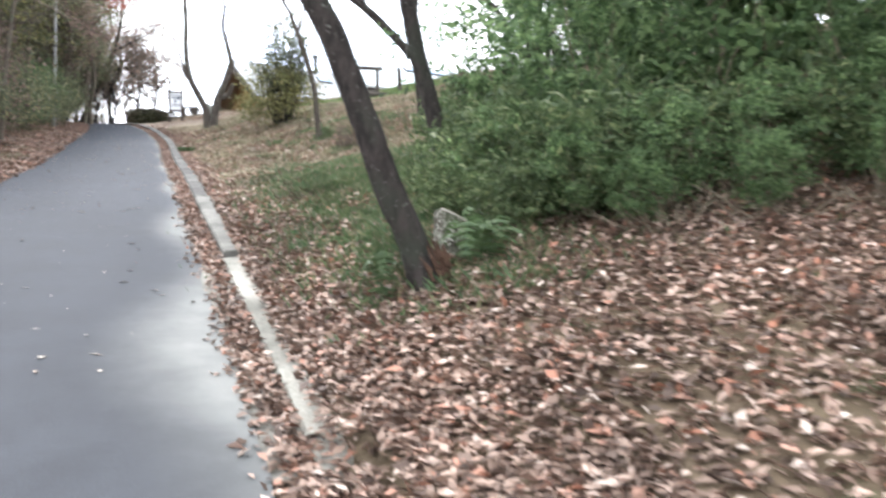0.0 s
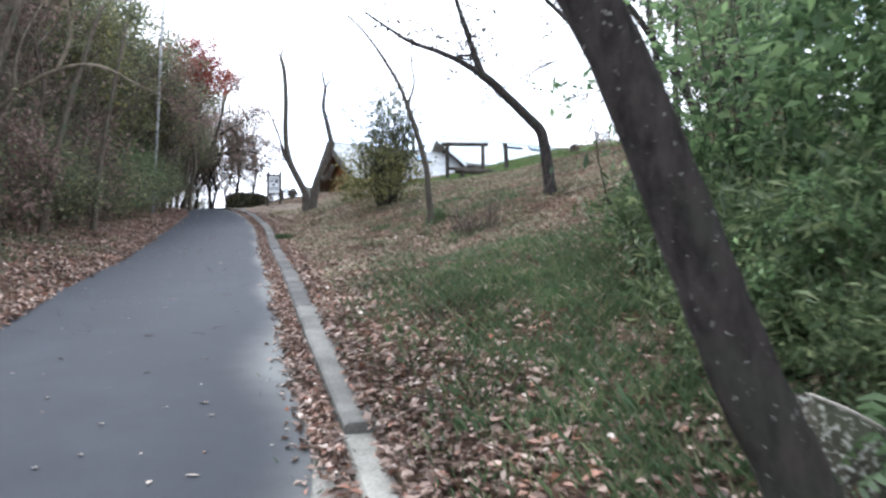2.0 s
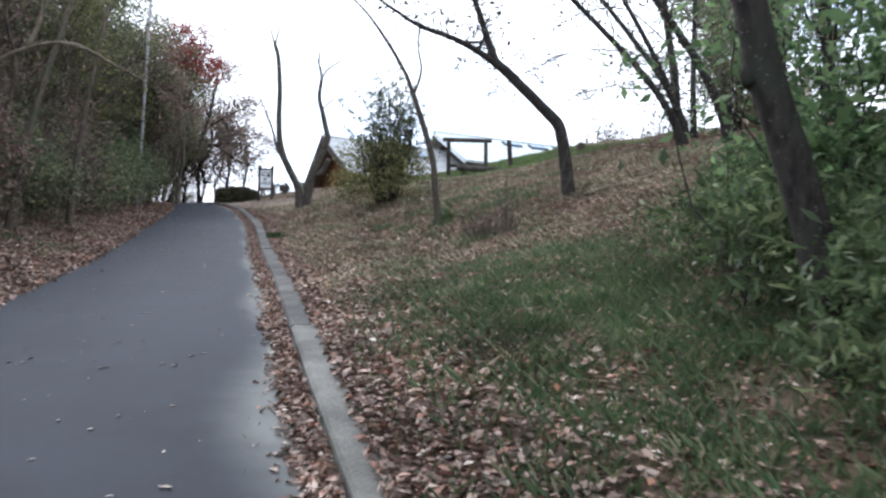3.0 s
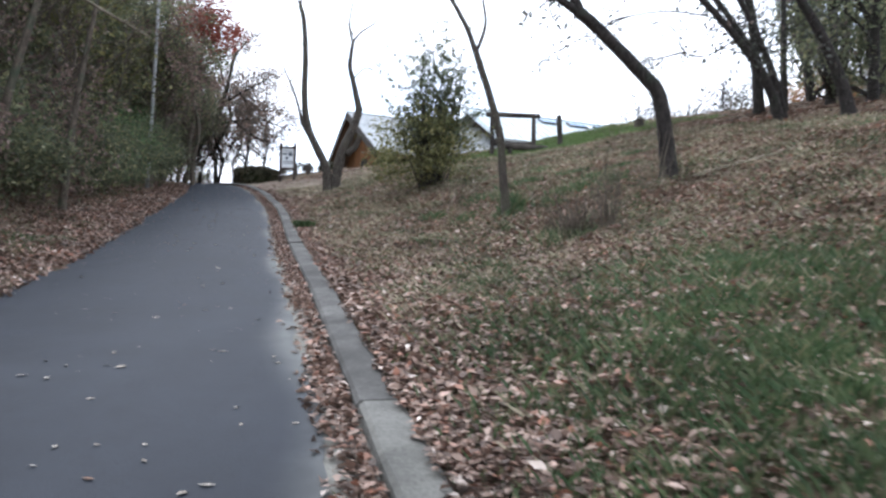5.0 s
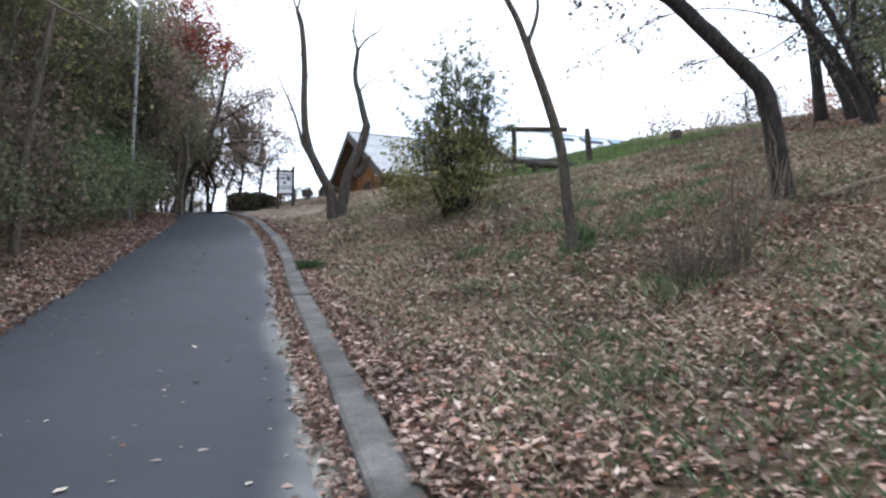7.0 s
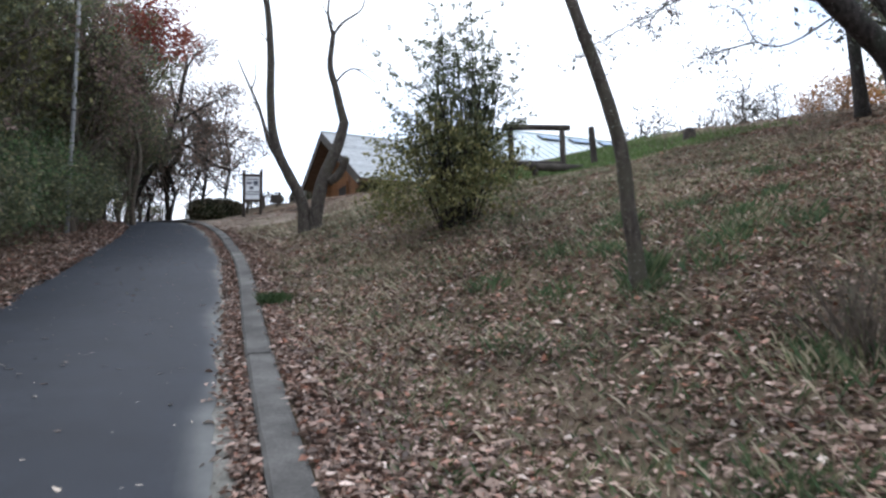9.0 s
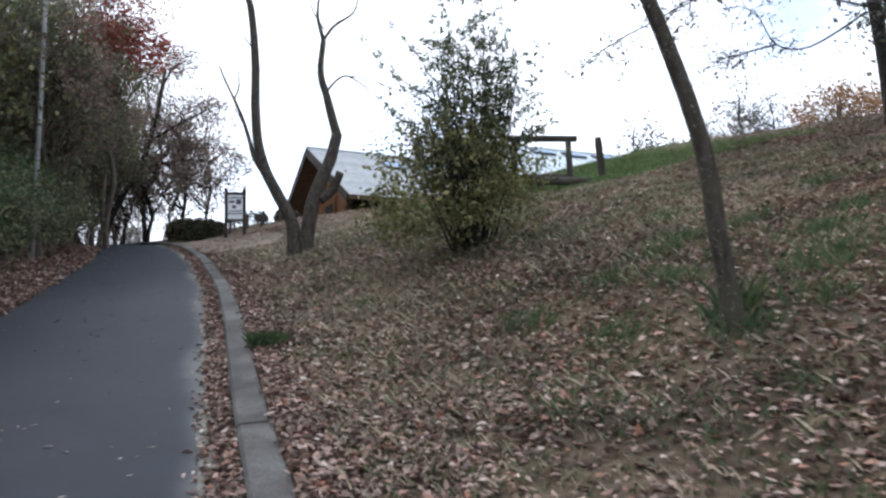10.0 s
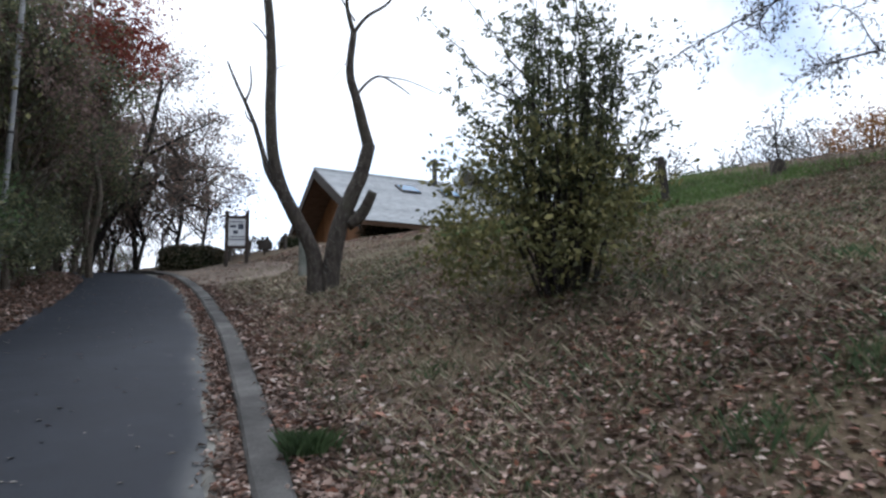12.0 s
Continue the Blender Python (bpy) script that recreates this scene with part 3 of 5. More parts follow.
def log_frame():
    y, x0, x1 = 28.6, 3.3, 4.6
    ob = new("timber_stand")
    ob.location = (-0.04, 0, 0.06)
    tagged(ob, "weathered log frame standing on the bright grass", "frame")
    for x in (x0, x1):
        part("post", Shape().tube([(x, y, on_land(x, y) - 0.3), (x, y, 8.9)], [0.075, 0.07], 10, 0.08, 3), LOG, ob)
    part("top_beam", Shape().tube([(x0 - 0.2, y, 8.95), (x1 + 0.2, y, 8.97)], [0.075, 0.075], 10, 0.08, 4), LOG, ob)
    part("lower_beam", Shape().tube([(x0, y, 8.05), (x1, y, 8.07)], [0.06, 0.06], 10, 0.08, 5), LOG, ob)
    seat = tagged(new("log_bench"), "log bench lying in the grass by the frame", "bench")
    z = on_land(4.2, 28.3)
    part("seat", Shape().tube([(3.5, 28.2, z + 0.22), (5.0, 28.5, z + 0.25)], [0.1, 0.1], 10, 0.08, 6), LOG, seat)
    for x in (3.75, 4.75):
        yy = 28.2 + (x - 3.5) * 0.2
        part("leg", Shape().tube([(x, yy, on_land(x, yy) - 0.1), (x, yy, z + 0.2)], [0.08, 0.08], 8), LOG, seat)
    g = on_land(PALE_POST[0], PALE_POST[1])
    x, yy = PALE_POST
    tagged(part("wooden_post", Shape().tube([(x, yy, g - 0.3), (x, yy, g + 0.78), (x, yy, g + 0.82)], [0.085, 0.08, 0.06], 10, 0.06, 12), GREY_POST),
           "short pale grey-green post behind the forked tree", "post")
    g = on_land(5.55, 29.1)
    tagged(part("wooden_post", Shape().tube([(5.56, 29.1, g - 0.3), (5.5, 29.1, 9.1), (5.49, 29.1, 9.22)], [0.09, 0.085, 0.07], 10, 0.06, 8), LOG),
           "upright weathered log post in the grass", "post")
    g = on_land(8.1, 29.0)
    tagged(part("tree_stump", Shape().tube([(8.1, 29.0, g - 0.2), (8.1, 29.0, g + 0.05), (8.1, 29.0, g + 0.34), (8.1, 29, g + 0.36)], [0.22, 0.17, 0.15, 0.12], 10, 0.15, 9), LOG),
           "short dark stump on the crest of the bank", "stump")


log_frame()


def utility_pole():
    x, y = -7.07, 29.4
    ob = new("utility_pole")
    tagged(ob, "slender grey metal pole in front of the woods", "pole")
    part("shaft", Shape().tube([(x - 0.05, y, on_land(x, y) - 0.5), (x, y, 10), (x + 0.05, y, 16)], [0.055, 0.05, 0.045], 12), POLE, ob, smooth=True)
    for z in (9.4, 12.8):
        part("band", Shape().tube([(x, y, z), (x, y, z + 0.05)], [0.06, 0.06], 12), DARKMETAL, ob)


utility_pole()


# ---- kerb of cast concrete pieces ----
def kerb():
    kerb_ob = new("kerb")
    tagged(kerb_ob, "low grey concrete kerb of cast pieces, mossy and stained", "kerb", kind="structure")
    y, rnd = 3.1, random.Random(4)
    while y < 36:
        y1 = y + 3.6
        s = Shape()
        n = 13
        dz, dx = rnd.uniform(-0.008, 0.012) - 0.03 * max(0, 5 - y), rnd.uniform(-0.012, 0.012)
        for i in range(n):
            yy = y + 0.005 + (y1 - y - 0.01) * i / (n - 1)
            x, z = float(curve(yy, KERB_X)) + dx, float(rise(yy)) + dz
            off = float(np.interp(yy, [9, 14], [0.0, 0.05]))
            x, w = x + off, float(np.interp(yy, [5, 9], [0.165, 0.225]))
            prof = [(0.0, -0.12), (0.01, 0.065), (0.03, 0.085), (w - 0.03, 0.092), (w - 0.006, 0.08), (w, -0.12)]
            s.v.extend((x + a + 0.004 * rnd.uniform(-1, 1), yy, z + b + 0.003 * rnd.uniform(-1, 1)) for a, b in prof)
        m = len(prof)
        for i in range(n - 1):
            for k in range(m - 1):
                s.f.append((i * m + k, i * m + k + 1, (i + 1) * m + k + 1, (i + 1) * m + k))
        s.f.append(tuple(range(m)))
        s.f.append(tuple(reversed(range((n - 1) * m, n * m))))
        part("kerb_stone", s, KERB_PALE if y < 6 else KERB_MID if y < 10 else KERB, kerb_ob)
        y = y1


kerb()


# ---- trees ----
def bend(a, b, n, wander, rnd, sag=0.0):
    """Points from a to b along a wandering line."""
    a, b = Vector(a), Vector(b)
    pts, off, size = [], Vector((0, 0, 0)), (b - a).length
    for i in range(n + 1):
        u = i / n
        if 0 < i < n:
            off = off * 0.7 + Vector((rnd.gauss(0, 1), rnd.gauss(0, 1), rnd.gauss(0, 0.6))) * wander * size / n
        pts.append(a.lerp(b, u) + off * math.sin(math.pi * u) + Vector((0, 0, -sag * size * math.sin(math.pi * u))))
    return pts


def smooth_path(pts, per=4):
    """A Catmull-Rom line through the points."""
    pts = [Vector(p) for p in pts]
    out = []
    for i in range(len(pts) - 1):
        p0, p1, p2, p3 = pts[max(i - 1, 0)], pts[i], pts[i + 1], pts[min(i + 2, len(pts) - 1)]
        for k in range(per):
            t = k / per
            out.append(0.5 * (2 * p1 + (p2 - p0) * t + (2 * p0 - 5 * p1 + 4 * p2 - p3) * t * t + (3 * p1 - p0 - 3 * p2 + p3) * t ** 3))
    out.append(pts[-1])
    return out


def limb(shape, pts, r0, r1, sides=8, wobble=0.12, seed=0, flare=0.0):
    line = smooth_path(pts)
    n = len(line) - 1
    radii = [r0 + (r1 - r0) * i / n + flare * max(0.0, 1 - i / (0.16 * n)) ** 2 for i in range(n + 1)]
    shape.tube(line, radii, sides, wobble, seed)
    return line


def branch(ob, pts, r0, r1, mat, sides=8, seed=0):
    """One limb as a part of its own; returns its line."""
    s = Shape()
    line = limb(s, pts, r0, r1, sides, 0.1, seed)
    part("branch", s, mat, ob, smooth=True)
    return line


def twigs(shape, line, count, length, r, rnd, tips, lift=0.3, start=0.35):
    """Small side shoots off a limb; their ends are gathered in tips."""
    for _ in range(count):
        p = line[int(rnd.uniform(start, 1.0) * (len(line) - 1))]
        d = Vector((rnd.gauss(0, 1), rnd.gauss(0, 1), rnd.gauss(lift, 0.6))).normalized()
        q = p + d * length * rnd.uniform(0.5, 1.2)
        pts = bend(p, q, 4, 0.35, rnd)
        shape.tube(pts, [r, r * 0.8, r * 0.6, r * 0.45, r * 0.3], 5)
        tips.extend(pts[2:])


def crown_from(tips, count, spread, size, mat, seed, name="crown", narrow=0.5, droop=0.2):
    rng = np.random.default_rng(seed)
    t = np.array([tuple(p) for p in tips])
    c = t[rng.integers(0, len(t), count)] + rng.normal(size=(count, 3)) * spread
    return quads_mesh(name, leaf_array(rng, c, size, 0.1, narrow, droop), mat)


def leaning_tree():
    rnd = random.Random(11)
    g = on_land(1.32, 4.65)
    ob = tagged(new("tree"), "dark leaning tree trunk with lichen beside the kerb", "tree")
    s = Shape()
    limb(s, [(1.34, 4.65, g - 0.15), (1.29, 4.65, 1.42), (1.2, 4.65, 1.69), (1.1, 4.65, 1.9), (1.0, 4.65, 2.17), (0.895, 4.65, 2.47), (0.735, 4.65, 2.88), (0.58, 4.65, 3.16), (0.42, 4.66, 3.5), (0.2, 4.7, 4.1), (0.05, 4.9, 5.2)], 0.098, 0.065, 14, 0.1, 1, 0.085)
    part("trunk", s, BARK, ob, smooth=True)
    s, tips = Shape(), []
    for q in ((-0.9, 5.0, 6.6), (0.8, 5.6, 6.9)):
        l = branch(ob, bend((0.05, 4.9, 5.15), q, 5, 0.4, rnd), 0.05, 0.015, BARK, 7)
        twigs(s, l, 10, 0.7, 0.01, rnd, tips)
    tagged(part("twigwork", s, BARK, ob), kind="stuff")
    # crown lies above the view, thickened to shade the trunk and bank
    part("crown", crown_from(tips, 2600, 0.35, 0.09, GREEN, 4), GREEN, ob, "leafy green crown")
    # torn pale bark and splinters at the foot
    s = Shape()
    for i in range(70):
        a = rnd.uniform(-0.7, 1.6)
        r = rnd.uniform(0.1, 0.15)
        x, y = 1.31 + r * math.cos(a), 4.65 - r * abs(math.sin(a)) * 0.9
        z = g + rnd.uniform(-0.05, 0.14)
        h = rnd.uniform(0.04, 0.14)
        s.tube([(x, y, z), (x - 0.02 - 0.28 * h + rnd.gauss(0, 0.012), y + 0.15 * h, z + h)], [0.011, 0.003], 4)
    part("torn_bark", s, speckled("torn_wood", (0.07, 0.042, 0.03), (0.04, 0.025, 0.018), (0.13, 0.08, 0.055), 12, 60, 0.9, 0.1, 0.5, 0.006), ob, "splintered reddish bark at the foot")


leaning_tree()


def second_tree():
    rnd = random.Random(12)
    ob = tagged(new("tree"), "dark upright trunk standing in the green thicket", "tree")
    g = on_land(2.05, 7.1)
    s = Shape()
    limb(s, [(2.09, 7.0, g - 0.2), (2.04, 7.0, 2.1), (1.95, 7.0, 2.6), (1.86, 7.0, 3.0), (1.75, 7.0, 3.4), (1.67, 7.0, 3.8), (1.59, 7.0, 4.2), (1.51, 7.0, 4.6), (1.42, 7.1, 5.2), (1.3, 7.3, 6.6)], 0.092, 0.06, 12, 0.08, 2, 0.05)
    part("trunk", s, BARK, ob, smooth=True)
    s, tips = Shape(), []
    for a, q in (((1.66, 7.0, 3.4), (2.9, 7.8, 6.2)), ((1.42, 7.1, 5.1), (0.4, 7.6, 6.9)), ((1.3, 7.3, 6.5), (1.9, 7.9, 8))):
        l = branch(ob, bend(a, q, 5, 0.3, rnd), 0.035, 0.012, BARK, 6)
        twigs(s, l, 9, 0.6, 0.008, rnd, tips)
    tagged(part("twigwork", s, BARK, ob), kind="stuff")
    # unseen high leaves, added in number to darken the thicket below
    part("crown", crown_from([p for p in tips if p.z > 5.2], 2200, 0.35, 0.09, GREEN, 5), GREEN, ob)


second_tree()


def bank_tree():
    rnd = random.Random(13)
    ob = tagged(new("tree"), "bare dark tree leaning over the leaf-covered bank", "tree")
    g = on_land(3.88, 17.0)
    s = Shape()
    y = 16.9
    limb(s, [(3.89, y, g - 0.2), (3.865, y, 5.1), (3.82, y, 5.6), (3.78, y, 5.9), (3.7, y, 6.18), (3.48, y, 6.42), (3.15, y, 6.74), (2.78, y, 7.1), (2.53, y, 7.3)], 0.125, 0.088, 14, 0.14, 3, 0.07)
    part("trunk", s, BARK, ob, smooth=True)
    s, tips = Shape(), []
    a = branch(ob, [(2.56, y, 7.26), (2.42, y, 7.62), (2.31, y, 7.98), (2.1, y, 8.62), (1.9, 17.1, 9.6)], 0.085, 0.035, BARK, 8)
    b = branch(ob, [(2.56, y, 7.26), (2.2, y, 7.5), (1.74, y, 7.72), (1.12, y, 7.92), (0.7, y, 8.17), (0.2, 17.0, 8.55)], 0.07, 0.02, BARK, 8)
    c = branch(ob, bend((2.32, 16.9, 7.9), (3.0, 20.0, 8.8), 5, 0.3, rnd), 0.04, 0.012, BARK, 6)
    for l, n in ((a, 14), (b, 16), (c, 18)):
        twigs(s, l, n, 0.75, 0.012, rnd, tips)
    tagged(part("twigwork", s, BARK, ob), kind="stuff")
    part("crown", crown_from([p for p in tips if p.z > 7.9], 520, 0.16, 0.09, GREYLEAF, 6), GREYLEAF, ob, "few small dark leaves")


bank_tree()


def thin_tree():
    rnd = random.Random(14)
    ob = tagged(new("tree"), "slender forked grey tree on the leafy bank", "tree")
    g = on_land(1.52, 17.3)
    y = 17.3
    s = Shape()
    limb(s, [(1.55, y, g - 0.2), (1.52, y, 4.6), (1.48, y, 4.95), (1.45, y, 5.4), (1.37, y, 5.77), (1.25, y, 6.18), (1.16, y, 6.45), (1.06, y, 6.76)], 0.068, 0.05, 10, 0.08, 4, 0.045)
    part("trunk", s, BARK_PALE, ob, smooth=True)
    s, tips = Shape(), []
    a = branch(ob, [(1.06, y, 6.74), (0.93, y, 7.1), (0.7, y, 7.52), (0.43, y, 7.94), (0.14, y, 8.32), (-0.16, y, 8.62)], 0.045, 0.015, BARK_PALE, 7)
    b = branch(ob, [(1.06, y, 6.74), (1.17, y, 7.05), (1.2, y, 7.3), (1.14, y, 7.7), (1.2, y + 0.3, 8.3)], 0.03, 0.012, BARK_PALE, 7)
    twigs(s, a, 10, 0.5, 0.008, rnd, tips)
    twigs(s, b, 6, 0.5, 0.008, rnd, tips)
    tagged(part("twigwork", s, BARK_PALE, ob), kind="stuff")


thin_tree()


def forked_tree():
    rnd = random.Random(15)
    y = 26.24
    ob = tagged(new("tree"), "bare pruned tree with two grey stems by the gravel", "tree")
    ob.scale, ob.location = (1.045, 1, 1.045), (0.04, 0, -0.275)
    g = on_land(-1.45, y)
    s = Shape()
    limb(s, [(-1.52, y, g - 0.2), (-1.55, y, 6.3), (-1.6, y, 6.68), (-1.84, y, 7.17), (-2.03, y, 7.57), (-2.16, y, 8.1), (-2.2, y, 8.8), (-2.2, y, 9.57), (-2.27, y, 10.5), (-2.38, y, 10.9)], 0.125, 0.055, 10, 0.08, 5, 0.04)
    part("stem", s, BARK_PALE, ob, smooth=True)
    s = Shape()
    limb(s, [(-1.36, y, g - 0.2), (-1.33, y, 6.4), (-1.22, y, 7.0), (-1.05, y, 7.45), (-0.9, y, 7.8), (-0.78, y, 8.26)], 0.14, 0.095, 10, 0.08, 6, 0.04)
    limb(s, [(-0.79, y, 8.22), (-0.88, y, 8.6), (-0.96, y, 8.95), (-1.06, y, 9.38), (-1.0, y, 10.0)], 0.09, 0.05, 9, 0.08, 7)
    limb(s, [(-1.1, y, 7.05), (-0.9, y, 7.2), (-0.74, y - 0.1, 7.52)], 0.1, 0.07, 9, 0.1, 8)
    part("stem", s, BARK_PALE, ob, smooth=True)
    branch(ob, [(-2.05, y, 7.5), (-2.22, y, 7.8), (-2.3, y, 8.1), (-2.42, y, 8.5), (-2.56, y, 8.84), (-2.7, y, 9.15), (-2.82, y, 9.45)], 0.05, 0.012, BARK_PALE, 7)
    branch(ob, [(-2.56, y, 8.84), (-2.48, y, 9.1), (-2.5, y, 9.4)], 0.02, 0.008, BARK_PALE, 6)
    branch(ob, [(-2.38, y, 10.88), (-2.3, y, 11.3), (-2.2, y, 11.7)], 0.035, 0.012, BARK_PALE, 6)
    branch(ob, [(-2.38, y, 10.88), (-2.5, y, 11.3), (-2.62, y, 11.8)], 0.03, 0.01, BARK_PALE, 6)
    branch(ob, [(-1.0, y, 10.0), (-1.1, y, 10.5), (-1.0, y, 11.2)], 0.04, 0.012, BARK_PALE, 6)
    branch(ob, [(-1.0, y, 10.0), (-0.8, y, 10.28), (-0.45, y, 10.55), (-0.35, y, 10.9)], 0.035, 0.01, BARK_PALE, 6)
    l = branch(ob, [(-0.97, y, 9.0), (-0.8, y, 9.22), (-0.6, y, 9.33), (-0.35, y, 9.2), (-0.15, y, 9.05)], 0.025, 0.008, BARK_PALE, 6)
    branch(ob, [(-0.6, y, 9.33), (-0.2, y, 9.28), (0.25, y, 9.1)], 0.012, 0.005, BARK_PALE, 5)
    branch(ob, [(-2.2, y, 9.7), (-2.35, y, 9.95), (-2.5, y, 10.1)], 0.015, 0.006, BARK_PALE, 5)
    branch(ob, [(-2.2, y, 9.3), (-2.05, y, 9.42), (-1.9, y, 9.4)], 0.008, 0.003, BARK_PALE, 5)
    branch(ob, [(-2.42, y, 8.5), (-2.52, y, 8.6), (-2.56, y, 8.72)], 0.014, 0.006, BARK_PALE, 5)
    branch(ob, [(-1.0, y, 9.7), (-1.2, y, 9.4), (-1.35, y, 9.2)], 0.006, 0.003, BARK_PALE, 5)
    branch(ob, [(-0.98, y, 10.2), (-1.2, y, 10.6), (-1.25, y, 11.0)], 0.015, 0.006, BARK_PALE, 5)


forked_tree()


def crest_tree(x, y, leads, r, seed, label):
    rnd = random.Random(seed)
    g = on_land(x, y)
    ob = tagged(new("tree"), label, "tree", group="trees on the crest")
    s, tips = Shape(), []
    for dx, dy, dz in leads:
        l = limb(s, [(x + dx * 0.04, y, g - 0.2), (x + dx * 0.12, y + dy * 0.1, g + dz * 0.16), (x + dx * 0.36, y + dy * 0.4, g + dz * 0.45), (x + dx, y + dy, g + dz)], r, r * 0.4, 9, 0.1, seed, r * 0.4)
        twigs(s, l, 12, 1.1, 0.02, rnd, tips, 0.3, 0.5)
        r *= 0.85
    part("trunk", s, BARK, ob, smooth=True)
    part("crown", crown_from(tips, 900, 0.3, 0.1, GREYLEAF, seed), GREYLEAF, ob, "thin grey-green leaves")


def overhanging_tree():
    rnd = random.Random(24)
    x, y = 9.9, 25.0
    ob = tagged(new("tree"), "tall tree on the crest with leafy hanging branches", "tree", "trees on the crest")
    s = Shape()
    limb(s, [(x, y, on_land(x, y) - 0.3), (x - 0.1, y, 10.5), (x - 0.3, y, 12.2), (x - 0.4, y, 14.5)], 0.15, 0.07, 9, 0.15, 24, 0.06)
    part("trunk", s, BARK, ob, smooth=True)
    s, tips = Shape(), []
    for pts in ([(9.65, y, 10.7), (8.2, 25.6, 11.3), (6.8, 26.0, 11.3), (5.5, 26.2, 10.7), (4.6, 26.3, 10.2), (4.1, 26.3, 9.8)],
                [(9.6, y, 11.4), (8.0, 24.2, 12.0), (6.4, 23.8, 11.6), (5.4, 23.8, 10.9), (4.4, 24.0, 10.2)],
                [(9.6, y, 10.6), (8.9, 25.8, 10.2), (8.4, 26.2, 10.4), (8.1, 26.3, 11.1), (7.6, 26.3, 11.3)],
                [(8.4, 26.2, 10.4), (7.6, 26.3, 10.2), (7.0, 26.3, 10.0)],
                [(6.8, 26.0, 11.3), (6.0, 25.6, 10.9), (5.4, 25.4, 10.2)],
                [(9.7, y, 10.2), (9.0, 23.6, 10.3), (8.0, 22.8, 10.0), (7.2, 22.4, 10.3)]):
        line = branch(ob, pts, 0.024, 0.006, BARK, 7)
        twigs(s, line, 22, 0.65, 0.008, rnd, tips, -0.35, 0.4)
    tagged(part("twigwork", s, BARK, ob), kind="stuff")
    part("crown", crown_from(tips, 2000, 0.08, 0.075, GREYLEAF, 25, narrow=0.42), GREYLEAF, ob, "sparse hanging grey-green leaves")


overhanging_tree()
crest_tree(8.2, 20.9, [(-3.6, 0.2, 4.4), (-2.0, 0.5, 5.0)], 0.125, 21, "leaning dark trees on the crest of the bank")
crest_tree(9.3, 22.9, [(-3.2, 0.3, 5.0), (0.6, 0.5, 6.0)], 0.125, 22, "pair of dark trunks on the crest of the bank")
crest_tree(8.3, 18.9, [(-2.8, 0.0, 4.6)], 0.14, 23, "dark leaning trunk on the upper bank")


# ---- shrubs and woods ----
def clump_points(rng, count, radius, height, base, clumps, tight=0.22, hollow=0.5):
    """Points of an uneven crown: many small clumps inside a rounded outline."""
    d = unit(rng.normal(size=(clumps, 3)))
    rad = hollow + (1 - hollow) * rng.random((clumps, 1)) ** 0.7
    c = d * rad * np.array([radius, radius, height / 2]) * rng.uniform(0.75, 1.12, (clumps, 1))
    c[:, 2] += base + height / 2
    w = rng.uniform(0.6, 1.5, clumps)
    pick = rng.choice(clumps, count, p=w / w.sum())
    return c[pick] + rng.normal(size=(count, 3)) * tight * np.array([1, 1, 0.75]) * rng.uniform(0.5, 1.3, (clumps, 1))[pick], c


def shrub(name, label, category, radius, height, base, leaves, size, mat, seed, clumps=60, stems=9, bark=TWIG, tight=0.22, narrow=0.5, droop=0.2, stem_r=0.014, group=""):
    """A bush: stems from one foot and a crown of leaves."""
    rng, rnd = np.random.default_rng(seed), random.Random(seed)
    ob = tagged(new(name), label, category, group)
    pts, c = clump_points(rng, leaves, radius, height - base, base, clumps, tight)
    s = Shape()
    for i in range(stems):
        q = c[rnd.randrange(len(c))]
        a = (rnd.gauss(0, 0.12 * radius), rnd.gauss(0, 0.12 * radius), -0.25)
        line = bend(a, (q[0], q[1], q[2]), 6, 0.25, rnd)
        s.tube(line, [stem_r * (1 - 0.12 * k) for k in range(7)], 5)
    tagged(part("stemwork", s, bark, ob), kind="stuff")
    part("crown", quads_mesh("crown", leaf_array(rng, pts, size, 0.15, narrow, droop), mat), mat, ob)
    return ob


def set_down(ob, x, y, turn=0.0, size=1.0, sink=0.05):
    m = pose(x, y, on_land(x, y) - sink, 0, 0, turn)
    ob.matrix_basis = m @ Matrix.Diagonal((size, size, size, 1))
    return ob


def placed_copy(ob, x, y, turn, size):
    c = copy_thing(ob, Matrix.Identity(4))
    return set_down(c, x, y, turn, size)


